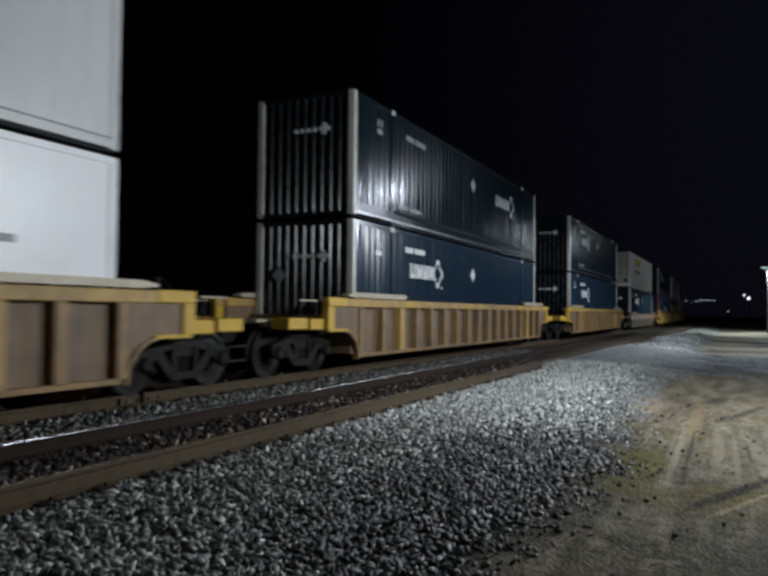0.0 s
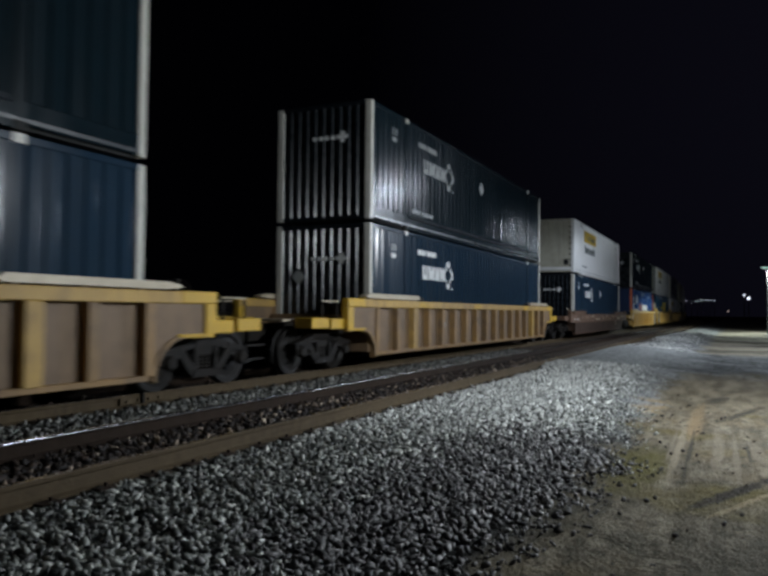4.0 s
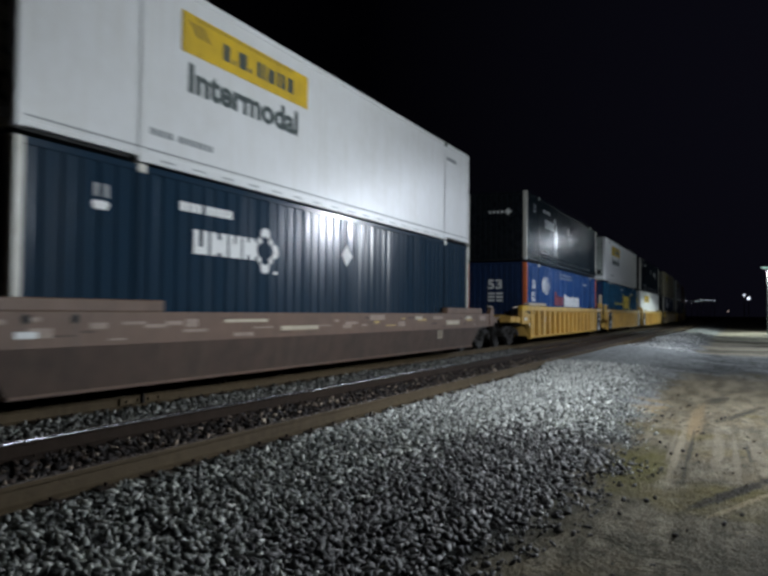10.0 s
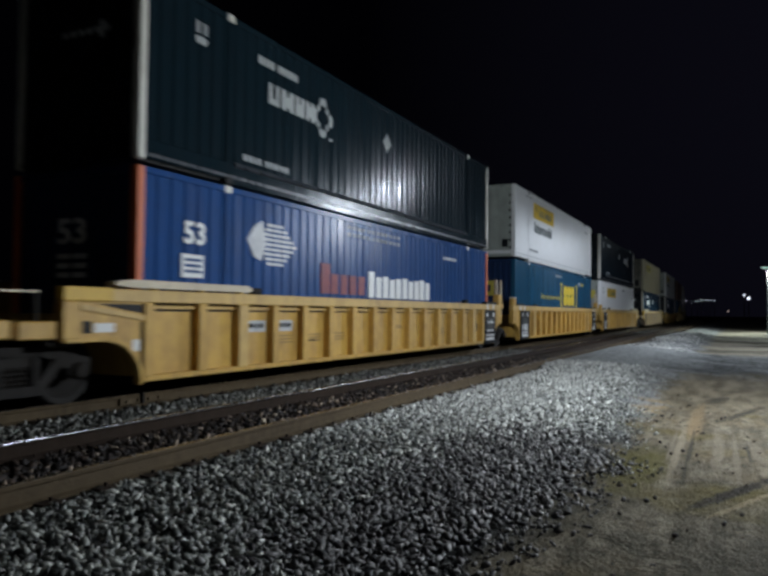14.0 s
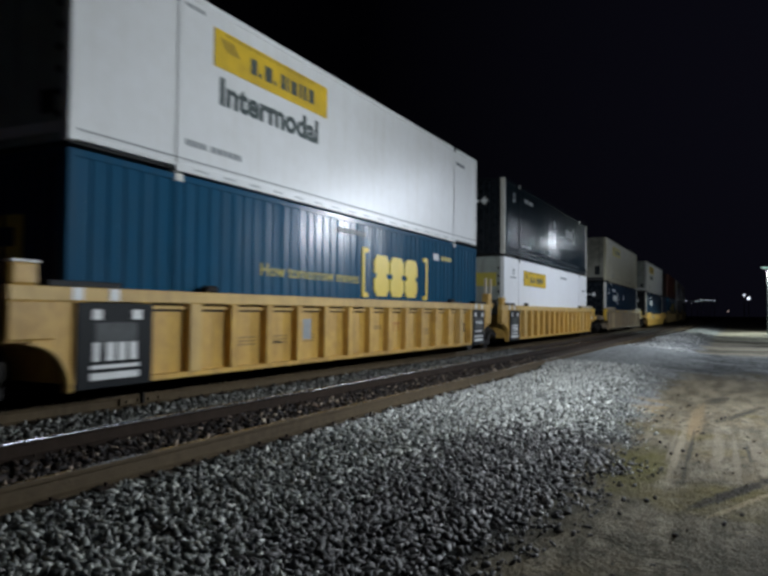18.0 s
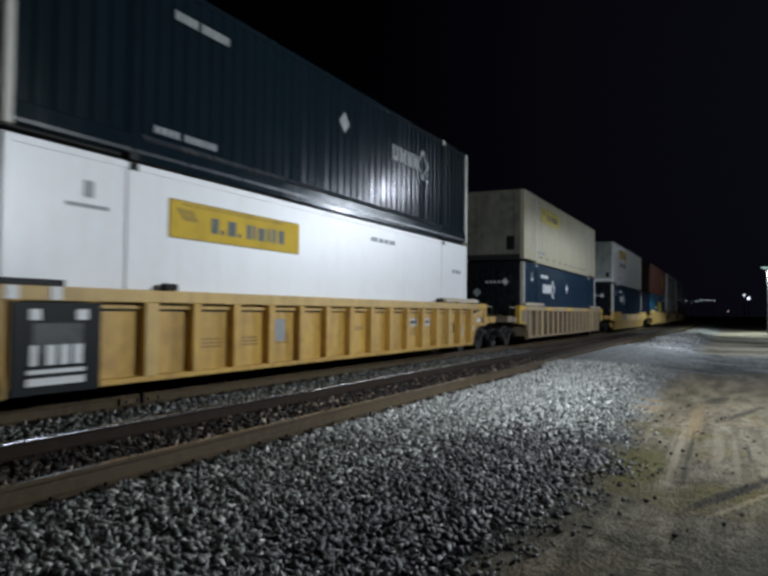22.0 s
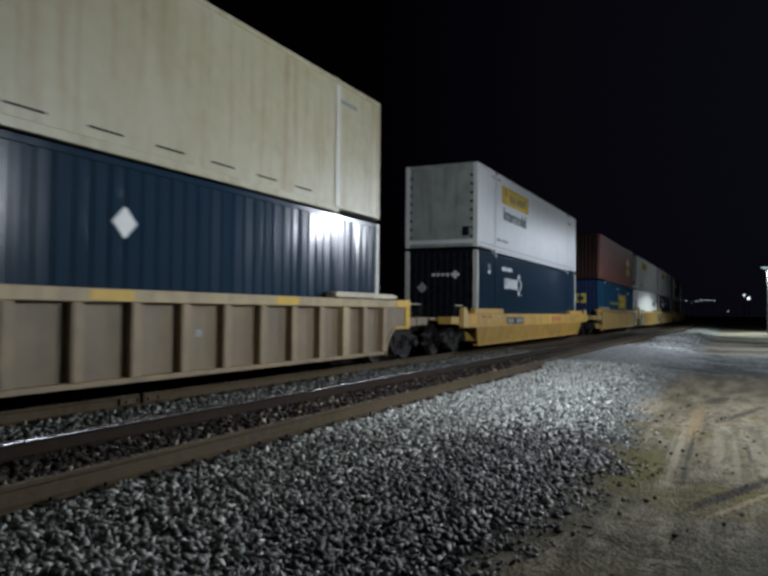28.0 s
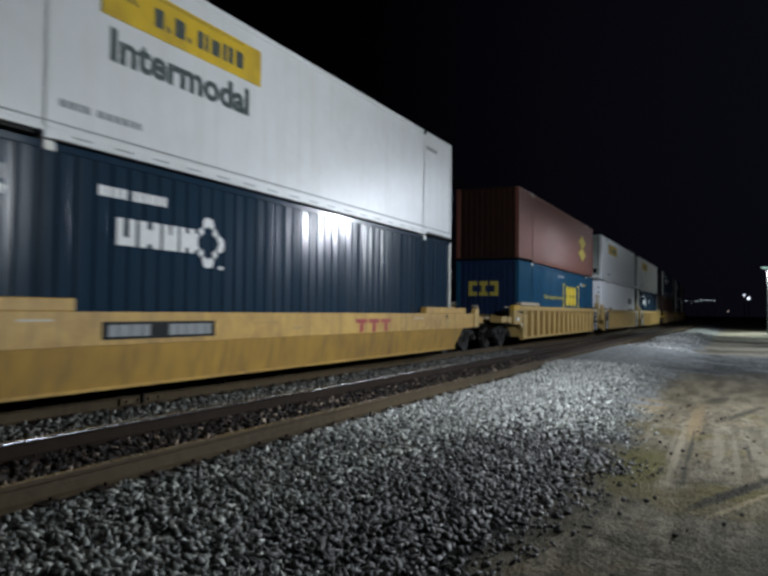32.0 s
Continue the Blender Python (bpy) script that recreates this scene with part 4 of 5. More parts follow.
    for d, xe, kind in ((-1, 0.0, front), (1, CL, rear)):
        if kind == "std":
            end_platform(t, d, xe, marks if paint is M_CARBR else paint)
            axles += truck(t, xe + d * 1.68)
        elif kind == "art_truck":
            axles += truck(t, xe + d * 1.66)
            box("articulation_sill", CL + 0.1, CL + 3.2, -0.3, 0.3, 0.72, 1.05, M_IRON, t, 0.03)
            for q in (0.70, 1.22):
                for s in (-1, 1):
                    box("end_pole", xe + d * q - 0.04, xe + d * q + 0.04, s * 1.38 - 0.04, s * 1.38 + 0.04, 1.10, 2.42, M_WALKW, t, 0.01)
            for s in (-1, 1):
                box("pole_block", xe + 0.64, xe + 1.02, s * 1.38 - 0.12, s * 1.38 + 0.10, 1.50, 1.90, paint, t, 0.02)
                box("pole_foot", xe + 1.02, xe + 1.30, s * 1.38 - 0.10, s * 1.38 + 0.10, 1.42, 1.60, paint, t, 0.02)
                for z in (0.98, 1.24):
                    box("ladder_rung", xe + 0.70, xe + 1.25, s * 1.38 - 0.02, s * 1.38 + 0.02, z, z + 0.05, paint, t, 0.0)
    if stencil:
        part("lettering", text_mesh("53", 0.28, M_BLACKP, 0.02, 1.25), None, t, "dark stencilled number 53", pose(14.47, -OUT + 0.145, 0.67))
    brake_stand(t, CL + 2.6)
    return t, axles


def smooth_car(label, paint, group="well cars of the train"):
    t = tagged(new("well_car"), label, "rail car", group)
    axles = []
    for s in (-1, 1):
        yo = s * OUT
        bm = bmesh.new()
        bm_prism(bm, [(-1.69, 1.24), (-1.69, 0.82), (-0.50, 0.80), (CL + 0.50, 0.80), (CL + 1.69, 0.82), (CL + 1.69, 1.24)], min(yo, yo - s * 0.16), max(yo, yo - s * 0.16))
        part("side_sill", bm, paint, t)
        # lower web leans in towards the bottom
        bm = bmesh.new()
        top = [bm.verts.new((x, yo - s * 0.02, 0.80)) for x in (-0.58, CL + 0.58)]
        low = [bm.verts.new((x, yo - s * 0.13, 0.24)) for x in (-0.10, CL + 0.10)]
        top2 = [bm.verts.new((x, yo - s * 0.06, 0.80)) for x in (-0.58, CL + 0.58)]
        low2 = [bm.verts.new((x, yo - s * 0.17, 0.24)) for x in (-0.10, CL + 0.10)]
        for q in ((top[0], top[1], low[1], low[0]), (top2[0], low2[0], low2[1], top2[1]), (top[0], low[0], low2[0], top2[0]), (top[1], top2[1], low2[1], low[1]), (low[0], low[1], low2[1], low2[0]), (top[0], top2[0], top2[1], top[1])):
            bm.faces.new(q)
        # oxide web: darker copy of the side paint, shade of the lean painted in
        part("lower_web", bm, M_CARDARK if paint is M_CARRU else M_CARYL, t)
        for x0, x1 in ((-0.78, 2.34), (CL - 2.34, CL + 0.78)):
            box("sill_cap", x0, x1, min(yo - s * 0.005, yo - s * 0.18), max(yo - s * 0.005, yo - s * 0.18), 1.24, 1.41, paint, t, 0.015)
        for d, xe in ((-1, 0.0), (1, CL)):
            bm = bmesh.new()
            bm_prism(bm, [(xe + d * u, v) for u, v in ((1.95, 0.82), (1.50, 0.82), (1.50, 1.20), (1.58, 1.34), (1.72, 1.43), (1.86, 1.43), (1.95, 1.36))], min(yo + s * 0.03, yo - s * 0.10), max(yo + s * 0.03, yo - s * 0.10))
            part("end_bracket", bm, M_CHORDY if paint is M_CARYE else paint, t, "pale worn end bracket")
        for x in (0.05, 0.75, CL - 0.85):
            part("tie_down_hole", mesh("tie_down_hole", M_GAP, lambda bm: bm_tube(bm, (0, -0.006, 0), (0, 0.006, 0), 0.06, 12)), None, t, "", pose(x, yo, 1.15))
        box("bottom_flange", -0.1, CL + 0.1, min(yo - s * 0.10, yo - s * 0.3), max(yo - s * 0.10, yo - s * 0.3), 0.20, 0.24, paint, t, 0.004)
    box("end_bulkhead", -0.16, -0.06, -1.36, 1.36, 0.35, 1.1, paint, t, 0.01)
    box("end_bulkhead", CL + 0.06, CL + 0.16, -1.36, 1.36, 0.35, 1.1, paint, t, 0.01)
    for x in (0.4, 4.1, 8.0, 12.0, 15.6):
        box("cross_member", x - 0.12, x + 0.12, -1.34, 1.34, 0.30, 0.47, M_IRON, t, 0.01)
    for d, xe in ((-1, 0.0), (1, CL)):
        end_platform(t, d, xe, paint)
        axles += truck(t, xe + d * 1.68)
    brake_stand(t, CL + 2.6)
    return t, axles


# ---- setting ----
def ground_z(x, y):
    """Packed dirt beside the line, rising to the ballast bed that carries both tracks."""
    y = y - 3.5e-4 * np.maximum(0.0, x - 85.0) ** 2 * (y > 1.0)
    k = np.clip((y - 1.1 - 0.25 * np.sin(x * 0.35)) / 2.4, 0, 1)
    k = k * k * (3 - 2 * k)
    z = -0.46 + 0.24 * k
    z = np.where(y > 11.4, -0.22 - 0.25 * np.clip((y - 11.4) / 1.5, 0, 1), z)
    # asphalt of the level crossing climbs to the rails
    xs = x - 0.7 * (4.4 - np.clip(y, -2.0, 4.4))
    b = np.clip((xs - 18.6) / 0.9, 0, 1) * np.clip((34.0 - x) / 0.9, 0, 1)
    b = b * b * (3 - 2 * b) * (y < 4.62)
    r = np.clip((y - 0.2) / 4.2, 0, 1)
    z = z * (1 - b) + b * (-0.40 + 0.33 * r * r * (3 - 2 * r))
    soft = np.exp(-((y - 0.4) / 2.2) ** 2)
    z = z + 0.022 * np.sin(x * 0.9 + 1.7 * np.sin(y * 1.3)) * soft * (1 - k)
    # wheel ruts of the service road
    for yr, w, d in ((0.62, 0.16, 0.035), (-0.9, 0.18, 0.04), (-2.6, 0.2, 0.03)):
        z = z - d * np.exp(-((y - yr - 0.10 * np.sin(x * 0.5)) / w) ** 2) * (0.6 + 0.4 * np.sin(x * 1.1 + yr)) * (1 - k)
    # one deeper scrape and loose heaps further on
    u = (x - 7.75) * 0.905 - (y - 0.05) * 0.425
    v = (x - 7.75) * 0.425 + (y - 0.05) * 0.905
    z = z - 0.022 * np.exp(-(u / 0.75) ** 2 - (v / 0.10) ** 2) + 0.012 * np.exp(-(u / 0.7) ** 2 - ((v + 0.22) / 0.08) ** 2)
    for hx, hy, hr, hh in ((36.5, 3.0, 1.6, 0.10), (39, 2.6, 1.4, 0.14), (42.5, 2.8, 1.8, 0.18), (50, 3.2, 3.5, 0.28), (58, 2.4, 3.5, 0.25)):
        z = z + hh * np.exp(-((x - hx) / hr) ** 2 - ((y - hy) / 0.8) ** 2)
    w = np.clip((x - 33.5) / 2.0, 0, 1) * np.clip((60.0 - x) / 8.0, 0, 1) * np.exp(-((y - 1.6) / 2.2) ** 2)
    z = z + 0.07 * w * np.maximum(0.0, np.sin(x * 1.35 + y * 0.9)) ** 2
    return z


def build_ground():
    xs = np.unique(np.concatenate([np.linspace(-260, -12, 26), np.linspace(-12, 1, 14), np.arange(1, 22, 0.09), np.arange(22, 70, 0.4), np.linspace(70, 700, 60)]))
    ys = np.unique(np.concatenate([np.linspace(-420, -8, 20), np.linspace(-8, -2.5, 12), np.arange(-2.5, 4.6, 0.09), np.arange(4.6, 13.5, 0.4), np.linspace(13.5, 420, 22)]))
    X, Y = np.meshgrid(xs, ys, indexing="ij")
    Z = ground_z(X, Y)
    near = (X > 0) & (X < 24) & (Y > -3) & (Y < 5)
    rs = np.random.RandomState(3)
    Z = Z + near * (rs.rand(*Z.shape) - 0.5) * 0.016
    n, m = X.shape
    co = np.stack([X, Y, Z], -1).reshape(-1, 3)
    i, j = np.meshgrid(np.arange(n - 1), np.arange(m - 1), indexing="ij")
    a = (i * m + j).ravel()
    q = np.stack([a, a + m, a + m + 1, a + 1], 1)
    me = bpy.data.meshes.new("ground")
    me.vertices.add(len(co))
    me.vertices.foreach_set("co", co.ravel())
    me.loops.add(q.size)
    me.loops.foreach_set("vertex_index", q.ravel())
    me.polygons.add(len(q))
    me.polygons.foreach_set("loop_start", np.arange(len(q)) * 4)
    me.update()
    me.validate()
    me.shade_smooth()
    return me


def ground_mat():
    m = bpy.data.materials.new("packed_dirt_and_gravel")
    m.use_nodes = True
    n, l = m.node_tree.nodes, m.node_tree.links
    b = n["Principled BSDF"]
    b.inputs["Roughness"].default_value = 0.9
    b.inputs["Specular IOR Level"].default_value = 0.05
    tc = n.new("ShaderNodeTexCoord")
    sep = n.new("ShaderNodeSeparateXYZ")
    l.new(tc.outputs["Object"], sep.inputs[0])

    def tex(scale, detail=5.0, sx=1.0, sy=1.0):
        mp = n.new("ShaderNodeMapping")
        mp.inputs["Scale"].default_value = (sx, sy, 1.0)
        l.new(tc.outputs["Object"], mp.inputs["Vector"])
        t = n.new("ShaderNodeTexNoise")
        t.inputs["Scale"].default_value, t.inputs["Detail"].default_value = scale, detail
        l.new(mp.outputs[0], t.inputs["Vector"])
        return t.outputs[0]

    def rng(v, a, c, lo=0.0, hi=1.0):
        r = n.new("ShaderNodeMapRange")
        r.inputs["From Min"].default_value, r.inputs["From Max"].default_value = a, c
        r.inputs["To Min"].default_value, r.inputs["To Max"].default_value = lo, hi
        l.new(v, r.inputs[0])
        return r.outputs[0]

    def mixc(f, a, c):
        x = n.new("ShaderNodeMix")
        x.data_type = "RGBA"
        l.new(f, x.inputs["Factor"])
        for s, v in (("A", a), ("B", c)):
            if isinstance(v, tuple):
                x.inputs[s].default_value = (*v, 1)
            else:
                l.new(v, x.inputs[s])
        return x.outputs["Result"]

    def math2(op, a, c):
        x = n.new("ShaderNodeMath")
        x.operation = op
        for i, v in enumerate((a, c)):
            if isinstance(v, float):
                x.inputs[i].default_value = v
            else:
                l.new(v, x.inputs[i])
        return x.outputs[0]

    dirt = mixc(rng(tex(0.9), 0.35, 0.65), (0.160, 0.124, 0.074), (0.082, 0.071, 0.050))
    dirt = mixc(rng(tex(2.4, 8.0, 0.35, 2.0), 0.46, 0.74), dirt, (0.275, 0.236, 0.175))
    dirt = mixc(rng(tex(6.0, 8.0, 0.7, 1.3), 0.50, 0.64), dirt, (0.058, 0.049, 0.032))
    dirt = mixc(rng(tex(0.7, 6.0), 0.58, 0.72), dirt, (0.102, 0.080, 0.022))
    dirt = mixc(rng(tex(22.0, 3.0), 0.60, 0.72), dirt, (0.024, 0.020, 0.015))
    # asphalt stretch of the level crossing across the road
    xw = math2("ADD", sep.outputs["X"], math2("MULTIPLY", tex(1.1, 8.0), 2.0))
    skew = math2("ADD", xw, math2("MULTIPLY", rng(sep.outputs["Y"], -2.0, 4.4), 4.5))
    band = math2("MULTIPLY", rng(skew, 23.8, 26.2), rng(xw, 37.4, 34.0))
    # mossy patch, tyre lines and the dark scrape
    def spot(cx, cy, ux, uy, la, lb):
        dx, dy = math2("SUBTRACT", sep.outputs["X"], cx), math2("SUBTRACT", sep.outputs["Y"], cy)
        u = math2("DIVIDE", math2("ADD", math2("MULTIPLY", dx, ux), math2("MULTIPLY", dy, uy)), la)
        v = math2("DIVIDE", math2("SUBTRACT", math2("MULTIPLY", dy, ux), math2("MULTIPLY", dx, uy)), lb)
        d = math2("ADD", math2("MULTIPLY", u, u), math2("MULTIPLY", v, v))
        return rng(math2("ADD", d, math2("MULTIPLY", tex(7.0, 8.0, 0.45, 1.2), 1.9)), 2.1, 1.15)
    dirt = mixc(spot(8.9, 1.05, 1.0, 0.0, 1.6, 0.42), dirt, (0.080, 0.068, 0.012))
    dirt = mixc(spot(18.5, 0.5, 1.0, 0.0, 4.6, 1.9), dirt, mixc(rng(tex(1.8, 8.0, 0.4, 1.6), 0.42, 0.60), (0.13, 0.104, 0.062), (0.28, 0.23, 0.155)))
    dirt = mixc(spot(14.4, 1.65, 1.0, 0.0, 1.8, 0.5), dirt, (0.40, 0.29, 0.15))
    dirt = mixc(spot(13.4, 0.62, 1.0, 0.0, 2.4, 0.13), dirt, (0.22, 0.155, 0.085))
    for cy, cx, la, lb, c in ((0.70, 10.2, 2.4, 0.060, 0.25), (0.80, 10.8, 1.6, 0.035, 0.19), (0.24, 10.6, 2.2, 0.090, 0.20), (0.02, 10.0, 2.0, 0.045, 0.18), (-0.22, 10.4, 0.9, 0.090, 0.17)):
        dirt = mixc(spot(cx, cy, 1.0, 0.02, la, lb), dirt, (c, c * 0.83, c * 0.60))
    for cy, cx, la, lb in ((0.56, 10.2, 2.2, 0.035), (-0.12, 10.3, 1.0, 0.025)):
        dirt = mixc(spot(cx, cy, 1.0, 0.02, la, lb), dirt, (0.036, 0.030, 0.020))
    dirt = mixc(spot(14.4, -0.10, 0.96, -0.28, 1.4, 0.10), dirt, (0.040, 0.033, 0.022))
    dirt = mixc(spot(16.4, 0.35, 0.99, -0.10, 1.0, 0.20), dirt, (0.050, 0.042, 0.026))
    dirt = mixc(spot(7.70, -0.13, 0.915, -0.40, 1.05, 0.045), dirt, (0.27, 0.21, 0.125))
    dirt = mixc(rng(tex(38.0, 4.0), 0.56, 0.72, 0.0, 0.6), dirt, (0.30, 0.255, 0.18))
    dirt = mixc(rng(tex(31.0, 4.0), 0.58, 0.70, 0.0, 0.7), dirt, (0.030, 0.025, 0.018))
    dirt = mixc(spot(7.95, 0.04, 0.915, -0.40, 1.15, 0.085), dirt, (0.012, 0.008, 0.005))
    dirt = mixc(rng(tex(0.5, 4.0), 0.2, 0.8, 0.10, 0.32), dirt, (0.100, 0.098, 0.082))
    # far dirt paler in stripes: lamp pools on the ground, put into the colour
    far = rng(math2("ADD", sep.outputs["X"], math2("MULTIPLY", tex(0.35), 6.0)), 37.5, 39.5)
    dirt = mixc(far, dirt, mixc(rng(tex(0.22, 4.0, 1.0, 0.4), 0.42, 0.58), (0.40, 0.36, 0.28), (0.10, 0.09, 0.068)))
    stone = mixc(rng(tex(26.0, 2.0), 0.42, 0.6), (0.008, 0.008, 0.008), (0.045, 0.046, 0.044))
    # gravel paler towards the crossing: the lamp's pool, put into the colour
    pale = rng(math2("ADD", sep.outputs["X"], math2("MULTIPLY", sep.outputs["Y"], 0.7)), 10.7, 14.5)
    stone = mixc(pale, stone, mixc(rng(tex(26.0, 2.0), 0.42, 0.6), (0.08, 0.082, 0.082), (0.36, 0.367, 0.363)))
    edge = math2("ADD", sep.outputs["Y"], math2("MULTIPLY", math2("SUBTRACT", tex(1.3), 0.5), 1.8))
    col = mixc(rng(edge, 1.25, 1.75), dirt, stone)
    tar = mixc(rng(tex(40.0, 4.0), 0.4, 0.62), (0.032, 0.035, 0.035), (0.066, 0.070, 0.068))
    tar = mixc(rng(tex(1.6, 9.0, 1.0, 0.4), 0.44, 0.62), tar, (0.15, 0.155, 0.15))
    tar = mixc(rng(tex(5.0, 9.0, 0.5, 1.0), 0.52, 0.62), tar, (0.035, 0.034, 0.030))
    tar = mixc(rng(math2("ADD", sep.outputs["Y"], math2("MULTIPLY", tex(0.9, 7.0), 3.0)), 2.2, 4.4, 0.0, 0.9), tar, mixc(rng(tex(7.0, 6.0), 0.4, 0.6), (0.20, 0.207, 0.203), (0.40, 0.412, 0.402)))
    col = mixc(band, col, tar)
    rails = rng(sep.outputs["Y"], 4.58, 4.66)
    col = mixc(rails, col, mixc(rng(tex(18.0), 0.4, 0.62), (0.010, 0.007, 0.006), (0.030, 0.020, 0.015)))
    l.new(col, b.inputs["Base Color"])
    bp = n.new("ShaderNodeBump")
    bp.inputs["Distance"].default_value = 0.035
    l.new(math2("ADD", tex(26.0, 8.0), math2("MULTIPLY", tex(5.0, 6.0), 1.5)), bp.inputs["Height"])
    l.new(bp.outputs[0], b.inputs["Normal"])
    return m


gm = build_ground()
gm.materials.append(ground_mat())
tagged(new("ground", gm), "packed tan dirt road edge with gravel and ruts", "ground", "", "structure")


def scatter(name, count, x0, x1, y0, y1, size, material, seed, density=None, lift=0.0, label="", dens_pow=1.0):
    """Loose stones as one mesh: squashed, tilted, irregular lumps lying on the ground."""
    rs = np.random.RandomState(seed)
    x = x0 + (x1 - x0) * rs.rand(count) ** dens_pow
    y = y0 + (y1 - y0) * rs.rand(count)
    full = np.ones(count)
    if density is not None:
        full = np.clip(density(x, y), 0, 1)
        keep = rs.rand(count) < full
        x, y, full = x[keep], y[keep], full[keep]
    k = len(x)
    g = (1 + 5 ** 0.5) / 2
    ico = np.array([(-1, g, 0), (1, g, 0), (-1, -g, 0), (1, -g, 0), (0, -1, g), (0, 1, g), (0, -1, -g), (0, 1, -g), (g, 0, -1), (g, 0, 1), (-g, 0, -1), (-g, 0, 1)]) / math.sqrt(1 + g * g)
    tri = np.array([(0, 11, 5), (0, 5, 1), (0, 1, 7), (0, 7, 10), (0, 10, 11), (1, 5, 9), (5, 11, 4), (11, 10, 2), (10, 7, 6), (7, 1, 8), (3, 9, 4), (3, 4, 2), (3, 2, 6), (3, 6, 8), (3, 8, 9), (4, 9, 5), (2, 4, 11), (6, 2, 10), (8, 6, 7), (9, 8, 1)])
    s = size * (0.55 + 0.9 * rs.rand(k) ** 1.6) * (0.6 + 0.4 * np.clip(full * 3, 0, 1))
    v = ico[None] * (0.64 + 0.62 * rs.rand(k, 12, 1))
    v = v * np.stack([1.25 + 0.75 * rs.rand(k), 0.68 + 0.32 * rs.rand(k), 0.42 + 0.36 * rs.rand(k)], 1)[:, None]
    a, t = rs.rand(k) * 6.283, rs.randn(k) * 0.55
    ct, st = np.cos(t), np.sin(t)
    vx, vz = v[..., 0] * ct[:, None] - v[..., 2] * st[:, None], v[..., 0] * st[:, None] + v[..., 2] * ct[:, None]
    ca, sa = np.cos(a), np.sin(a)
    wx, wy = vx * ca[:, None] - v[..., 1] * sa[:, None], vx * sa[:, None] + v[..., 1] * ca[:, None]
    z = ground_z(x, y) + lift + s * (0.0 + 0.85 * rs.rand(k))
    co = np.stack([wx * s[:, None] + x[:, None], wy * s[:, None] + y[:, None], vz * s[:, None] + z[:, None]], -1).reshape(-1, 3)
    f = (tri[None] + 12 * np.arange(k)[:, None, None]).reshape(-1)
    me = bpy.data.meshes.new(name)
    me.vertices.add(len(co))
    me.vertices.foreach_set("co", co.ravel())
    me.loops.add(len(f))
    me.loops.foreach_set("vertex_index", f)
    me.polygons.add(len(f) // 3)
    me.polygons.foreach_set("loop_start", np.arange(len(f) // 3) * 3)
    me.update()
    me.materials.append(material)
    return tagged(new(name, me), label, "gravel", "", "stuff")


def shoulder(x, y):
    e = 0.98 + 0.16 * np.sin(x * 0.9) * np.cos(x * 0.37 + 1) + 0.10 * np.sin(x * 2.7) + 0.55 * np.clip((x - 9) / 6, 0, 1)
    e = e + 0.12 * np.sin(x * 7.1 + 2 * np.sin(x * 3.3))
    return np.clip((y - e) / 1.5 + 0.06, 0.0, 1.0) ** 1.6 * np.clip((21.5 + 0.6 * (4.4 - y) - x) / 4.5, 0.0, 1.0)


def lamp_pool(x, y):
    """Share of paler stone beside the crossing: a painted pool of lamplight."""
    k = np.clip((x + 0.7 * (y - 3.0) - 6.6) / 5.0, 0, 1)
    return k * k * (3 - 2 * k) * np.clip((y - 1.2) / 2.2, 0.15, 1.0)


def dark_foot(x, y):
    """Share of darker stone along the foot of the shoulder."""
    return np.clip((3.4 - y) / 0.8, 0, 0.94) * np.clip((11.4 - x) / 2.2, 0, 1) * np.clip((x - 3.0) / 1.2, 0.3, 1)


def shoulder_plain(x, y):
    return shoulder(x, y) * (1 - 0.9 * lamp_pool(x, y)) * (1 - dark_foot(x, y))


def shoulder_dark(x, y):
    return shoulder(x, y) * (1 - 0.9 * lamp_pool(x, y)) * dark_foot(x, y)


def shoulder_pool(x, y):
    return shoulder(x, y) * 0.9 * lamp_pool(x, y)


def heaps(x, y):
    return np.clip((y - 1.6) / 1.5, 0, 1) * (0.25 + 0.75 * (np.sin(x * 0.42 + 0.5) > 0.0))


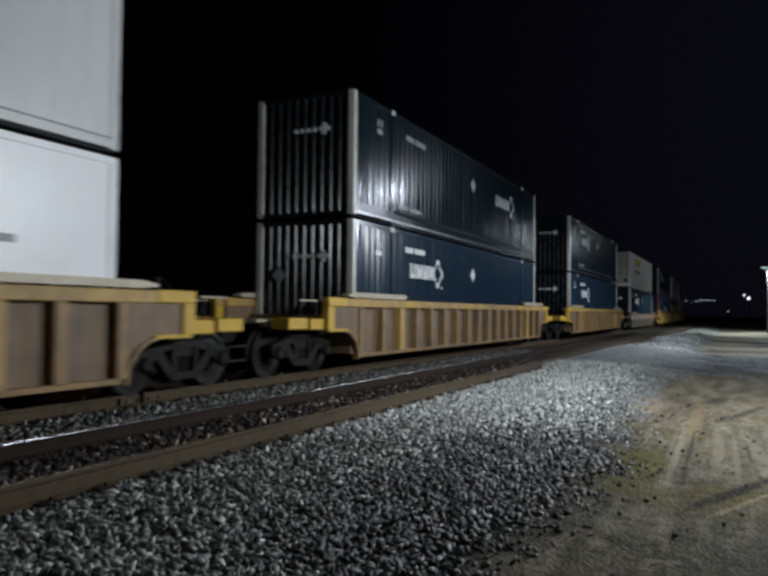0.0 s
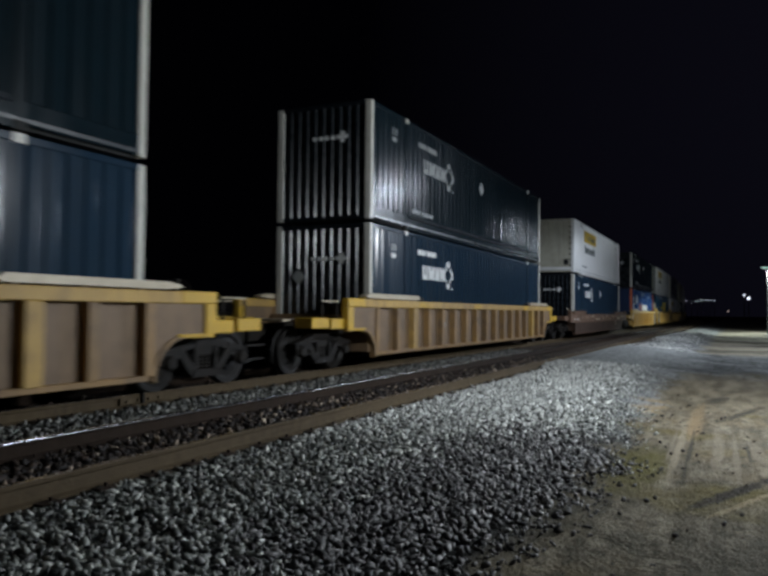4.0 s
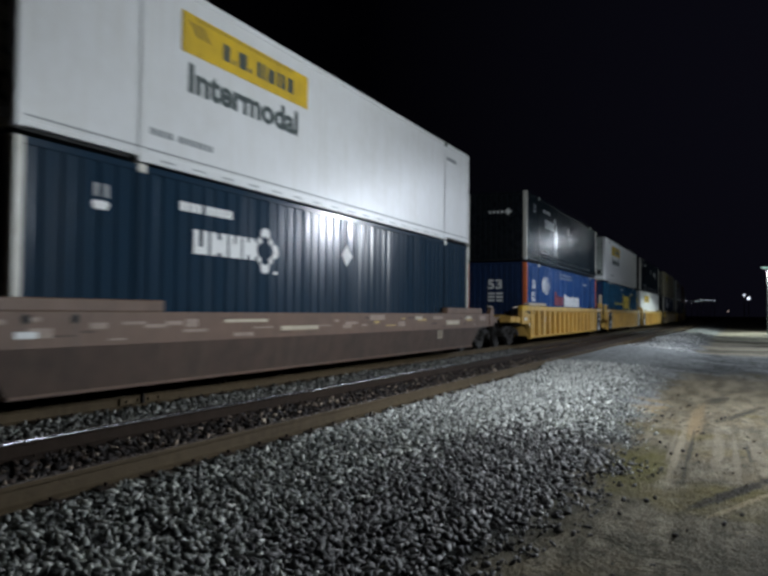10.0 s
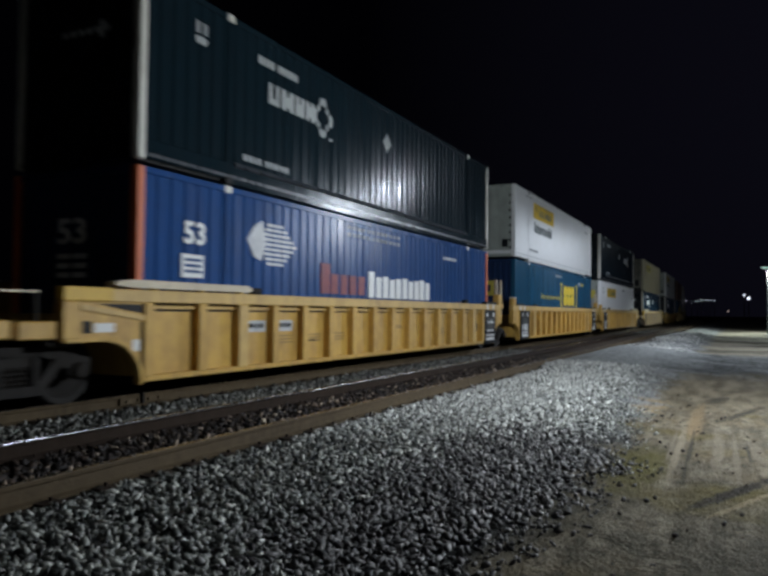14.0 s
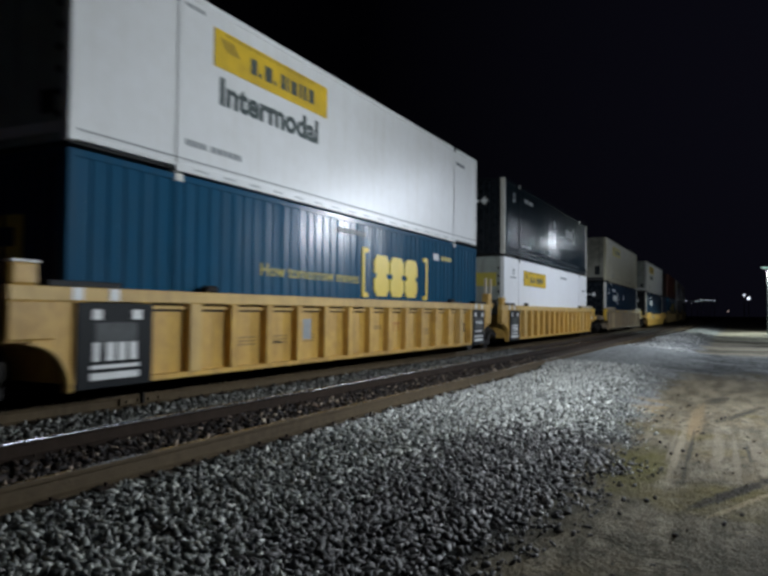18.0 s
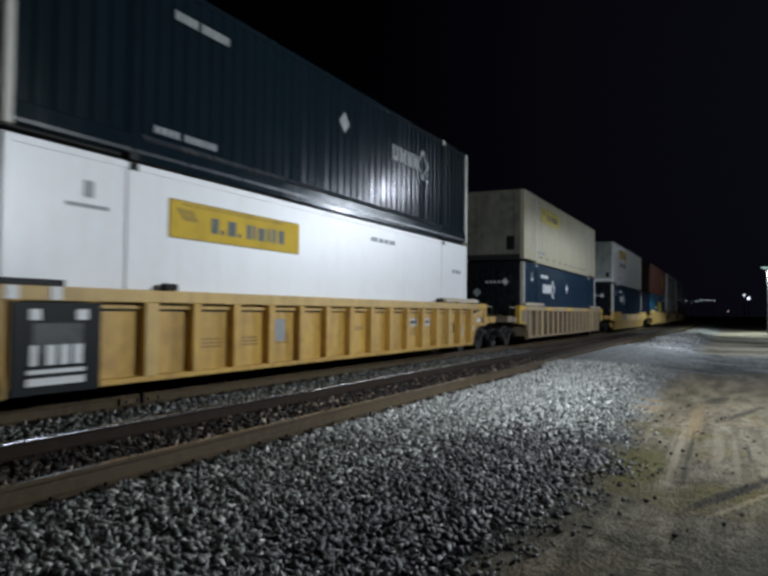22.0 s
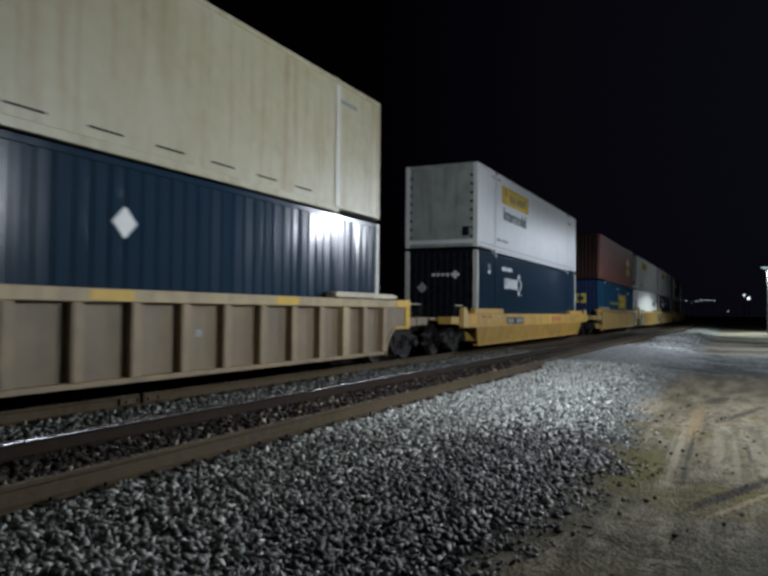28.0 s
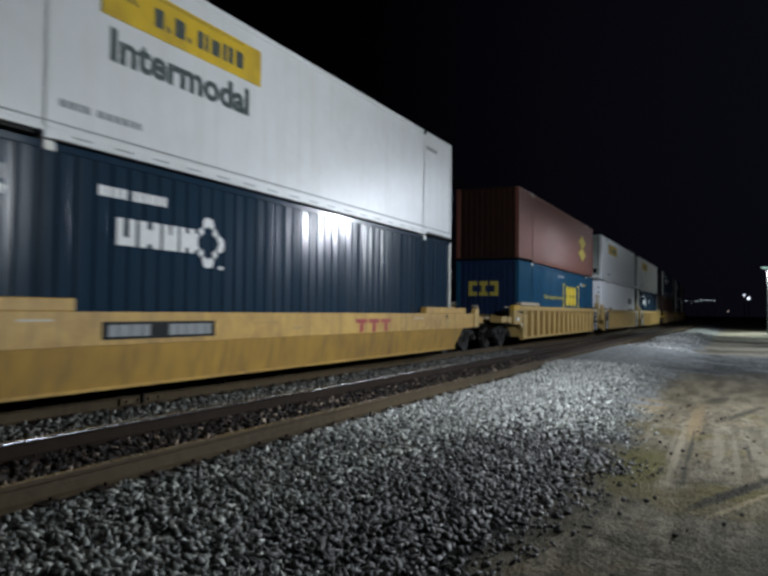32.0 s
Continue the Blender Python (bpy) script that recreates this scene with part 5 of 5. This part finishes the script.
def rail(name, y, side_mat, label, gauge):
    """A flat-footed rail: foot, web and head."""
    x0, x1 = -230.0, 420.0
    prof = [(-0.075, -0.180), (0.075, -0.180), (0.075, -0.168), (0.012, -0.150), (0.010, -0.045), (0.036, -0.036), (0.037, -0.008), (0.030, 0.0), (-0.030, 0.0), (-0.037, -0.008), (-0.036, -0.036), (-0.010, -0.045), (-0.012, -0.150), (-0.075, -0.168)]
    t = tagged(new(name), label, "rail", "rails", "structure")
    xs = [x0, 0.0, 40.0, 85.0] + [85.0 + 9.0 * i for i in range(1, 38)]

    def sweep(bm, prof):
        rows = [[bm.verts.new((x, py + bend(x), pz)) for py, pz in prof] for x in xs]
        n = len(prof)
        for a, b in zip(rows, rows[1:]):
            for i in range(n):
                bm.faces.new((a[i], a[(i + 1) % n], b[(i + 1) % n], b[i]))
        bm.faces.new(rows[0][::-1])
        bm.faces.new(rows[-1])
    bm = bmesh.new()
    sweep(bm, prof)
    part("rail_body", bm, side_mat, t)
    # polished head, worn round the corner that the flanges touch
    g = gauge
    arc = [(g * (0.0262 + 0.0125 * math.cos(a)), -0.0105 + 0.0125 * math.sin(a)) for a in [math.pi / 2 * k / 8 for k in range(9)]]
    skin = [(g * 0.0387, -0.020)] + arc + [(-g * 0.022, 0.0018), (-g * 0.022, -0.001), (g * 0.0255, -0.003), (g * 0.0365, -0.012), (g * 0.0365, -0.020)]
    bm = bmesh.new()
    sweep(bm, skin)
    part("running_surface", finish(bm, "running_surface", M_TREAD, True), None, t, "worn shiny running surface")
    t.location = (0, y, RAIL)
    return t


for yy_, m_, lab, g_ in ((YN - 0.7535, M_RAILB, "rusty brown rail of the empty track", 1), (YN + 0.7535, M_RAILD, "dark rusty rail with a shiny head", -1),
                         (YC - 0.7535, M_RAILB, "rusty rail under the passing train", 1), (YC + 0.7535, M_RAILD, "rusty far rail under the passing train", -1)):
    rail("rail", yy_, m_, lab, g_)


def ties(y, label):
    """Cross-ties, sunk in the ballast: the nearest ones as parts, the rest joined."""
    t = tagged(new("track_ties"), label, "railway ties", "", "structure")
    me = mesh("tie", M_TIE, lambda bm: bm_box(bm, -0.115, 0.115, -1.30, 1.30, -0.17, 0.0, 0.012))
    for i in range(90):
        part("tie", me, None, t, "", pose(-6 + i * 0.533, 0, -0.197, 0, 0, random.uniform(-0.6, 0.6)))
    bm = bmesh.new()
    for i in range(90, 420):
        x = -6 + i * 0.533
        bm_box(bm, x - 0.115, x + 0.115, bend(x) - 1.30, bend(x) + 1.30, -0.34, -0.176)
    tagged(part("far_ties", bm, M_TIE, t), "weathered ties further along", "", "", "stuff")
    t.location = (0, y, 0)


ties(YN, "weathered wooden ties sunk in brown ballast")
ties(YC, "weathered wooden ties under the passing train")


def tie_plates():
    me = mesh("tie_plate", M_RAILD, lambda bm: (bm_box(bm, -0.09, 0.09, -0.17, 0.17, 0.0, 0.014, 0.003), bm_box(bm, -0.05, -0.03, 0.085, 0.11, 0.0, 0.04), bm_box(bm, 0.03, 0.05, -0.11, -0.085, 0.0, 0.04)))
    t = tagged(new("tie_plates"), "rusty tie plates with spikes under the rails", "rail fixing", "", "structure")
    for i in range(60):
        for y in (YN - 0.7535, YN + 0.7535, YC - 0.7535):
            part("tie_plate", me, None, t, "", pose(-2 + i * 0.533, y, -0.176))


tie_plates()


def joint_bar(x, y):
    """A bolted joint with a bond clip standing up, on the rail under the train."""
    t = tagged(new("rail_joint_bar"), "rusty bolted joint bar on the rail", "rail joint")
    box("bar", -0.45, 0.45, -0.052, -0.014, -0.14, -0.04, M_RAILB, t, 0.006)
    for k in range(4):
        part("bolt", mesh("bolt", M_RAILB, lambda bm: bm_tube(bm, (0, -0.03, 0), (0, 0.01, 0), 0.022, 6)), None, t, "", pose(-0.33 + 0.22 * k, -0.052, -0.09))
    box("bond_clip", -0.05, 0.0, -0.10, -0.055, -0.14, 0.03, M_IRON, t, 0.008)
    box("clip_plate", 0.0, 0.03, -0.095, -0.055, -0.14, -0.03, M_RAILB, t, 0.006)
    t.location = (x, y, 0)


joint_bar(8.45, YC - 0.7535)

scatter("ballast_shoulder", 105000, 2.4, 21.0, 0.7, 4.66, 0.029, M_STONE, 11, shoulder_plain, 0.0, "crushed grey ballast on the sloping shoulder", 1.25)
scatter("ballast_shoulder", 14500, -7.5, 2.4, 0.9, 4.66, 0.034, M_STONE, 23, shoulder, 0.0, "crushed grey ballast on the sloping shoulder")
scatter("soiled_ballast", 52000, 2.4, 11.5, 0.7, 4.66, 0.029, M_STONES, 22, shoulder_dark, 0.0, "darker ballast at the foot of the shoulder", 1.1)
# paler stones draw the pool of lamplight by the crossing
scatter("fresh_ballast", 98000, 7.0, 24.0, 0.7, 4.66, 0.030, M_STONEP, 21, shoulder_pool, 0.0, "ballast beside the level crossing, paler with lamplight painted in", 1.25)
scatter("ballast_shoulder", 6500, 33.6, 62.0, 1.2, 4.66, 0.036, M_STONEP, 12, heaps, 0.0, "crushed grey ballast further along the line", 1.5)
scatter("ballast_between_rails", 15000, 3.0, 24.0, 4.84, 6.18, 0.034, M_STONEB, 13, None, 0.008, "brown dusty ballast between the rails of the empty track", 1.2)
scatter("ballast_between_tracks", 14500, 4.0, 28.0, 6.32, 8.12, 0.034, M_STONED, 14, None, 0.006, "grey ballast between the two tracks", 1.2)
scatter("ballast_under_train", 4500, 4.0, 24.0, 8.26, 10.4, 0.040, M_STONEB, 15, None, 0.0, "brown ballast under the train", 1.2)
scatter("loose_stones", 260, 3.0, 18.0, -2.4, 1.6, 0.022, M_STONEB, 16, None, 0.0, "loose pebbles scattered on the dirt", 1.2)


def street_lamp(x, y, z, label):
    """A pole with a short arm and a flat head over the road."""
    t = tagged(new("street_lamp"), label, "street lamp", "street lamps along the road")
    g = -0.46
    bm = bmesh.new()
    bm_tube(bm, (0, 0, 0), (0, 0, z - g - 0.1), 0.085, 12, 0.05)
    part("pole", bm, M_POLE, t)
    box("base_plate", -0.18, 0.18, -0.18, 0.18, 0.0, 0.03, M_POLE, t)
    bm = bmesh.new()
    bm_tube(bm, (0, 0, z - g - 0.15), (0, 0.28, z - g + 0.03), 0.03, 8)
    part("arm", bm, M_POLE, t)
    hd = part("head", mesh("lamp_head", M_POLE, lambda bm: bm_prism(bm, [(-0.16, 0.0), (0.16, 0.0), (0.12, 0.10), (-0.12, 0.10)], -0.30, 0.30)), None, t, "", pose(0, 0.25, z - g))
    box("lens", -0.13, 0.13, -0.24, 0.24, -0.05, -0.002, M_GLOW, hd, 0.01)
    t.location = (x, y - 0.25, g)


for lx, ly, lz, *_ in LAMPS:
    street_lamp(lx, ly, lz, "galvanised street lamp with a lit cool-white head")


def far_light(x, y, z, r, m, label):
    t = tagged(new("far_yard_light"), label, "yard light", "far yard lights")
    g = -0.5
    bm = bmesh.new()
    bm_tube(bm, (0, 0, 0), (0, 0, z - g), 0.10, 8, 0.07)
    part("pole", bm, M_GAP, t)
    bm = bmesh.new()
    bm_box(bm, -0.2, 0.2, -r * 1.4, r * 1.4, 0, 2 * r, r * 0.4)
    part("lens", bm, m, t, "", pose(0, 0, z - g))
    t.location = (x, y, g)


for fy, fz, fr in ((19.0, 6.2, 0.10), (17.6, 6.4, 0.16), (15.6, 6.4, 0.10), (13.6, 6.3, 0.20), (12.2, 6.6, 0.20), (10.6, 6.4, 0.15), (9.3, 6.3, 0.15), (7.7, 6.3, 0.16)):
    far_light(300.0, fy, fz, fr * 0.55, M_GLOWW, "small white light on a distant yard pole")
far_light(190.0, -2.4, 4.9, 0.22, M_GLOWW, "bright white light on a distant yard pole")
far_light(194.0, -1.5, 5.8, 0.14, M_GLOWW, "small white light on a distant yard pole")
far_light(240.0, 2.4, 2.2, 0.16, M_GLOWR, "dim pinkish light on a distant yard pole")

# ---- the train ----
FRONT = {0: -8.76, 1: 14.23, 2: 37.54, 3: 61.05, 4: 84.28, 5: 103.85, 6: 123.18, 7: 146.18, 8: 169.62, 9: 193.28, 10: 212.60, 11: 231.75, 12: 255.2, 13: 278.6, 14: 302.0}
MOVING = []         # thing, its place along the train, its height
AXLES = []


def consist():
    cars = {
        0: ribbed_car("dirty brown ribbed well car with yellow end markings", M_CARBR, stencil=False),
        1: ribbed_car("dirty brown ribbed well car with yellow end markings", M_CARBR, stencil=False),
        2: ribbed_car("dirty brown ribbed well car with yellow end markings", M_CARBR, stencil=False),
        3: smooth_car("oxide brown smooth-sided well car with pale patches", M_CARRU),
        4: ribbed_car("yellow ribbed well car, leading unit of three", M_CARYE, "std", "art_truck", M_CARYE),
        5: ribbed_car("yellow ribbed well car, middle unit of three", M_CARYE, "art", "art_truck", M_CARYE),
        6: ribbed_car("yellow ribbed well car, last unit of three", M_CARYE, "art", "std", M_CARYE),
        7: ribbed_car("dusty grey-brown ribbed well car with yellow end markings", M_CARGR, stencil=False),
        8: smooth_car("yellow smooth-sided well car", M_CARYE),
        9: ribbed_car("dull yellow ribbed well car, leading unit of three", M_CARYD, "std", "art_truck", M_CARYD),
        10: ribbed_car("dull yellow ribbed well car, middle unit of three", M_CARYD, "art", "art_truck", M_CARYD),
        11: ribbed_car("dull yellow ribbed well car, last unit of three", M_CARYD, "art", "std", M_CARYD),
        12: ribbed_car("dirty brown ribbed well car with yellow end markings", M_CARBR, stencil=False),
        13: ribbed_car("dirty brown ribbed well car with yellow end markings", M_CARBR, stencil=False),
        14: ribbed_car("dirty brown ribbed well car with yellow end markings", M_CARBR, stencil=False),
    }
    for k, (t, ax) in cars.items():
        MOVING.append((t, FRONT[k], 0.0))
        if k <= 11:
            AXLES.extend(ax)

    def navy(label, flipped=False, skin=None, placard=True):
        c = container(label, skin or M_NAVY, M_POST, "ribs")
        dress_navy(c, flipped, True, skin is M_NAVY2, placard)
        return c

    def white(label, word=True, end_skin=None):
        c = container(label, M_WHITE, M_WHITE, "plate", end_skin=end_skin)
        dress_sign(c, word)
        return c

    def plain(label, skin, style="ribs"):
        return container(label, skin, skin, style)

    low, up = {}, {}
    low[0], up[0] = plain("white smooth container in the well", M_WHITE2, "plate"), plain("white smooth container stacked on another", M_WHITE, "plate")
    bars(low[0], "number_bars", 13.2, 14.6, 1.55, 1.65, M_DECALG, 4, SIDE + 0.014)
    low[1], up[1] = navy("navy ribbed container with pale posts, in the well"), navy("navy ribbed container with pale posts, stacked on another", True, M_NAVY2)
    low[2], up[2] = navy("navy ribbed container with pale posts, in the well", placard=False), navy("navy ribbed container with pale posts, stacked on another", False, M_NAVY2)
    low[3], up[3] = navy("navy ribbed container with pale posts, in the well"), white("white smooth container with a yellow sign, stacked on a navy one", True, M_ENDD)
    low[4] = container("bright blue ribbed container with orange corner posts", M_BLUE, M_ORANGE, "ribs")
    dress_blue(low[4])
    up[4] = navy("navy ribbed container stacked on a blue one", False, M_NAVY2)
    low[5] = container("steel-blue ribbed container with a large yellow mark", M_STEEL_BLUE, M_STEEL_BLUE, "ribs")
    dress_steel(low[5])
    up[5] = white("white smooth container with a yellow sign, stacked on a blue one")
    # grey end wall on a white box: its shade is put into the colour
    low[6] = container("clean white container with a yellow sign, in the well", M_WHITE2, M_WHITE2, "plate", end_skin=M_ENDW)
    dress_white_low(low[6])
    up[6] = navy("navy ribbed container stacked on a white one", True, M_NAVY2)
    low[7] = navy("navy ribbed container with pale posts, in the well")
    up[7] = container("aged cream container with rust runs, stacked on a navy one", M_CREAM, M_CREAM, "frame")
    dress_sign(up[7], False, True)
    low[8], up[8] = navy("navy ribbed container with pale posts, in the well", placard=False), white("white smooth container with a yellow sign, stacked on a navy one")
    low[9] = container("steel-blue ribbed container with a large yellow mark", M_STEEL_BLUE, M_STEEL_BLUE, "ribs")
    dress_steel(low[9])
    up[9] = plain("faded rust-red ribbed container stacked on a blue one", M_RUST)
    bm = bmesh.new()
    for z in (1.1, 1.75):
        bm_prism(bm, [(11.9, z), (12.9, z - 0.38), (13.9, z), (12.9, z + 0.38)], SIDE - 0.008, SIDE + 0.03)
    part("logo", bm, M_FADEY, up[9], "gold double-diamond mark")
    low[10] = plain("clean white container with dark marks, in the well", M_WHITE2, "plate")
    for z in (1.55, 0.75):
        box("dark_mark", 12.2, 14.2, SIDE - 0.006, SIDE + 0.03, z, z + 0.42, M_DARKDEC, low[10], 0.0)
    up[10] = white("white smooth container with a yellow sign, stacked on a white one", False)
    low[11], up[11] = navy("navy ribbed container with pale posts, in the well"), white("white smooth container with a yellow sign, stacked on a navy one", False)
    low[12], up[12] = plain("brown ribbed container in the well", M_BROWNBOX), navy("navy ribbed container stacked on a brown one")
    low[13], up[13] = navy("navy ribbed container with pale posts, in the well"), navy("navy ribbed container stacked on another")
    low[14], up[14] = navy("navy ribbed container with pale posts, in the well"), plain("brown ribbed container stacked on a navy one", M_BROWNBOX)
    for k in low:
        MOVING.append((low[k], FRONT[k], BASE))
        MOVING.append((up[k], FRONT[k], BASE + CH))
    for x in (3.2, 7.4, 11.6):
        box("chord_marking", x, x + 0.75, -OUT - 0.008, -OUT + 0.02, 1.39, 1.53, M_MARKY, cars[7][0], 0.0)
    for k in (0, 1, 2):
        for x in (2.5, 6.9, 12.8):
            box("chord_marking", x, x + 0.62, -OUT - 0.008, -OUT + 0.02, 1.39, 1.53, M_MARKY, cars[k][0], 0.0)
    # pale patches on the oxide car, bars and plates on the yellow one
    t3, t8 = cars[3][0], cars[8][0]
    rng = random.Random(8)
    x = -1.3
    while x < CL + 1.2:
        w = rng.uniform(0.25, 1.3)
        z = rng.choice((0.92, 1.02, 1.08))
        box("pale_patch", x, x + w, -OUT - 0.005, -OUT + 0.01, z, z + rng.choice((0.05, 0.08, 0.12)), rng.choice((M_PALEOX, M_PALEOX, M_WALKW)), t3, 0.0)
        x += w + rng.uniform(0.15, 1.2)
    x = -1.5
    while x < CL + 1.3:
        w = rng.uniform(0.12, 0.6)
        z = rng.uniform(0.84, 1.14)
        box("scuff", x, x + w, -OUT - 0.003, -OUT + 0.01, z, z + rng.uniform(0.02, 0.06), rng.choice((M_PALEOX, M_PALEOX, M_CARYD, M_CARDARK)), t3, 0.0)
        x += w + rng.uniform(-0.1, 0.5)
    part("lettering", text_mesh("53", 0.22, M_WALKW, 0.01, 1.3), None, t3, "pale stencilled number 53", pose(13.1, -OUT + 0.03, 0.54))
    for x, m_ in ((-0.9, M_DECAL), (-0.1, M_DECAL)):
        box("reflector", x, x + 0.3, -OUT - 0.006, -OUT + 0.01, 0.92, 1.0, m_, t3, 0.0)
    for x, w, z, h_, m_ in ((-1.22, 0.56, 0.92, 0.26, M_SAFEO), (0.3, 0.28, 0.90, 0.16, M_CHORD), (1.5, 0.5, 1.12, 0.03, M_WALKW), (6.1, 0.7, 1.05, 0.03, M_CHORD), (7.3, 0.3, 0.93, 0.05, M_CARYD), (13.0, 0.6, 1.10, 0.03, M_WALKW), (15.2, 0.4, 0.92, 0.10, M_CARYD)):
        box("scuff", x, x + w, -OUT - 0.003, -OUT + 0.01, z, z + h_, m_, t8, 0.0)
    pl = box("number_plate_panel", 2.76, 5.04, -OUT - 0.006, -OUT + 0.01, 0.87, 1.11, M_BLACKP, t8, 0.0, "black panel with grey bars")
    bars(t8, "number_bars", 2.86, 3.62, 0.91, 1.07, M_DECALG, 4, -OUT - 0.006, 0.12)
    bars(t8, "number_bars", 4.0, 4.94, 0.91, 1.07, M_DECALG, 5, -OUT - 0.006, 0.12)
    for k in range(3):
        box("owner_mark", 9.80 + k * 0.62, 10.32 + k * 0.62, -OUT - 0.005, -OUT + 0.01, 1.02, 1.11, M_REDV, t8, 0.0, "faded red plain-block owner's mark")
        box("owner_mark", 9.98 + k * 0.62, 10.15 + k * 0.62, -OUT - 0.0045, -OUT + 0.01, 0.82, 1.02, M_REDV, t8, 0.0)
    for k, x in ((4, 2.36), (6, 11.36)):
        t = cars[k][0]
        for a, b in ((x, x + 0.72), (x + 1.0, x + 1.60)):
            box("number_panel", a, b, -OUT + 0.142, -OUT + 0.155, 0.90, 1.10, M_DECALS, t, 0.0, "pale number panel with dark bars")
            bars(t, "number_bars", a + 0.10, b - 0.08, 0.97, 1.05, M_BLACKP, 4, -OUT + 0.142, 0.5)
    for k in (5, 6):
        box("data_panel", 5.40, 5.84, -OUT + 0.142, -OUT + 0.155, 0.72, 1.12, M_DECALG, cars[k][0], 0.0, "faded grey data panel")
    for q in range(3):
        box("owner_mark", 9.37 + q * 0.25, 9.58 + q * 0.25, -OUT + 0.142, -OUT + 0.155, 0.96, 1.02, M_REDF, cars[5][0], 0.0)
        box("owner_mark", 9.44 + q * 0.25, 9.51 + q * 0.25, -OUT + 0.1425, -OUT + 0.155, 0.80, 0.96, M_REDF, cars[5][0], 0.0)
    for k in (4, 5):
        bars(cars[k][0], "number_bars", 4.2, 4.8, 0.68, 0.72, M_BLACKP, 3, -OUT + 0.148, 0.15)
    box("shipping_label", 15.21, 15.66, -OUT + 0.142, -OUT + 0.155, 0.54, 0.90, M_DECAL, cars[6][0], 0.0, "white label with a dark field")
    box("label_field", 15.26, 15.61, -OUT + 0.138, -OUT + 0.152, 0.61, 0.85, M_BLACKP, cars[6][0], 0.0)


consist()


def on_track(x, z):
    """The pose of a car or its load whose front stands at x along the line."""
    ya, yb = bend(x - 1.7), bend(x + CL + 1.7)
    k = (yb - ya) / (CL + 3.4)
    return pose(x, YC + ya + 1.7 * k, z, 0, 0, math.degrees(math.atan(k)))


def motions():
    """The whole train rolls past; every wheelset turns with it."""
    for thing, s, z in MOVING:
        walk(thing, [(float(t), on_track(s - run(t), z)) for t in range(33)])
    for ax, x, r in AXLES:
        walk(ax, [(i * 0.1, pose(x, 0, r, 0, -math.degrees(run(i * 0.1) / r), 0)) for i in range(321)])


motions()
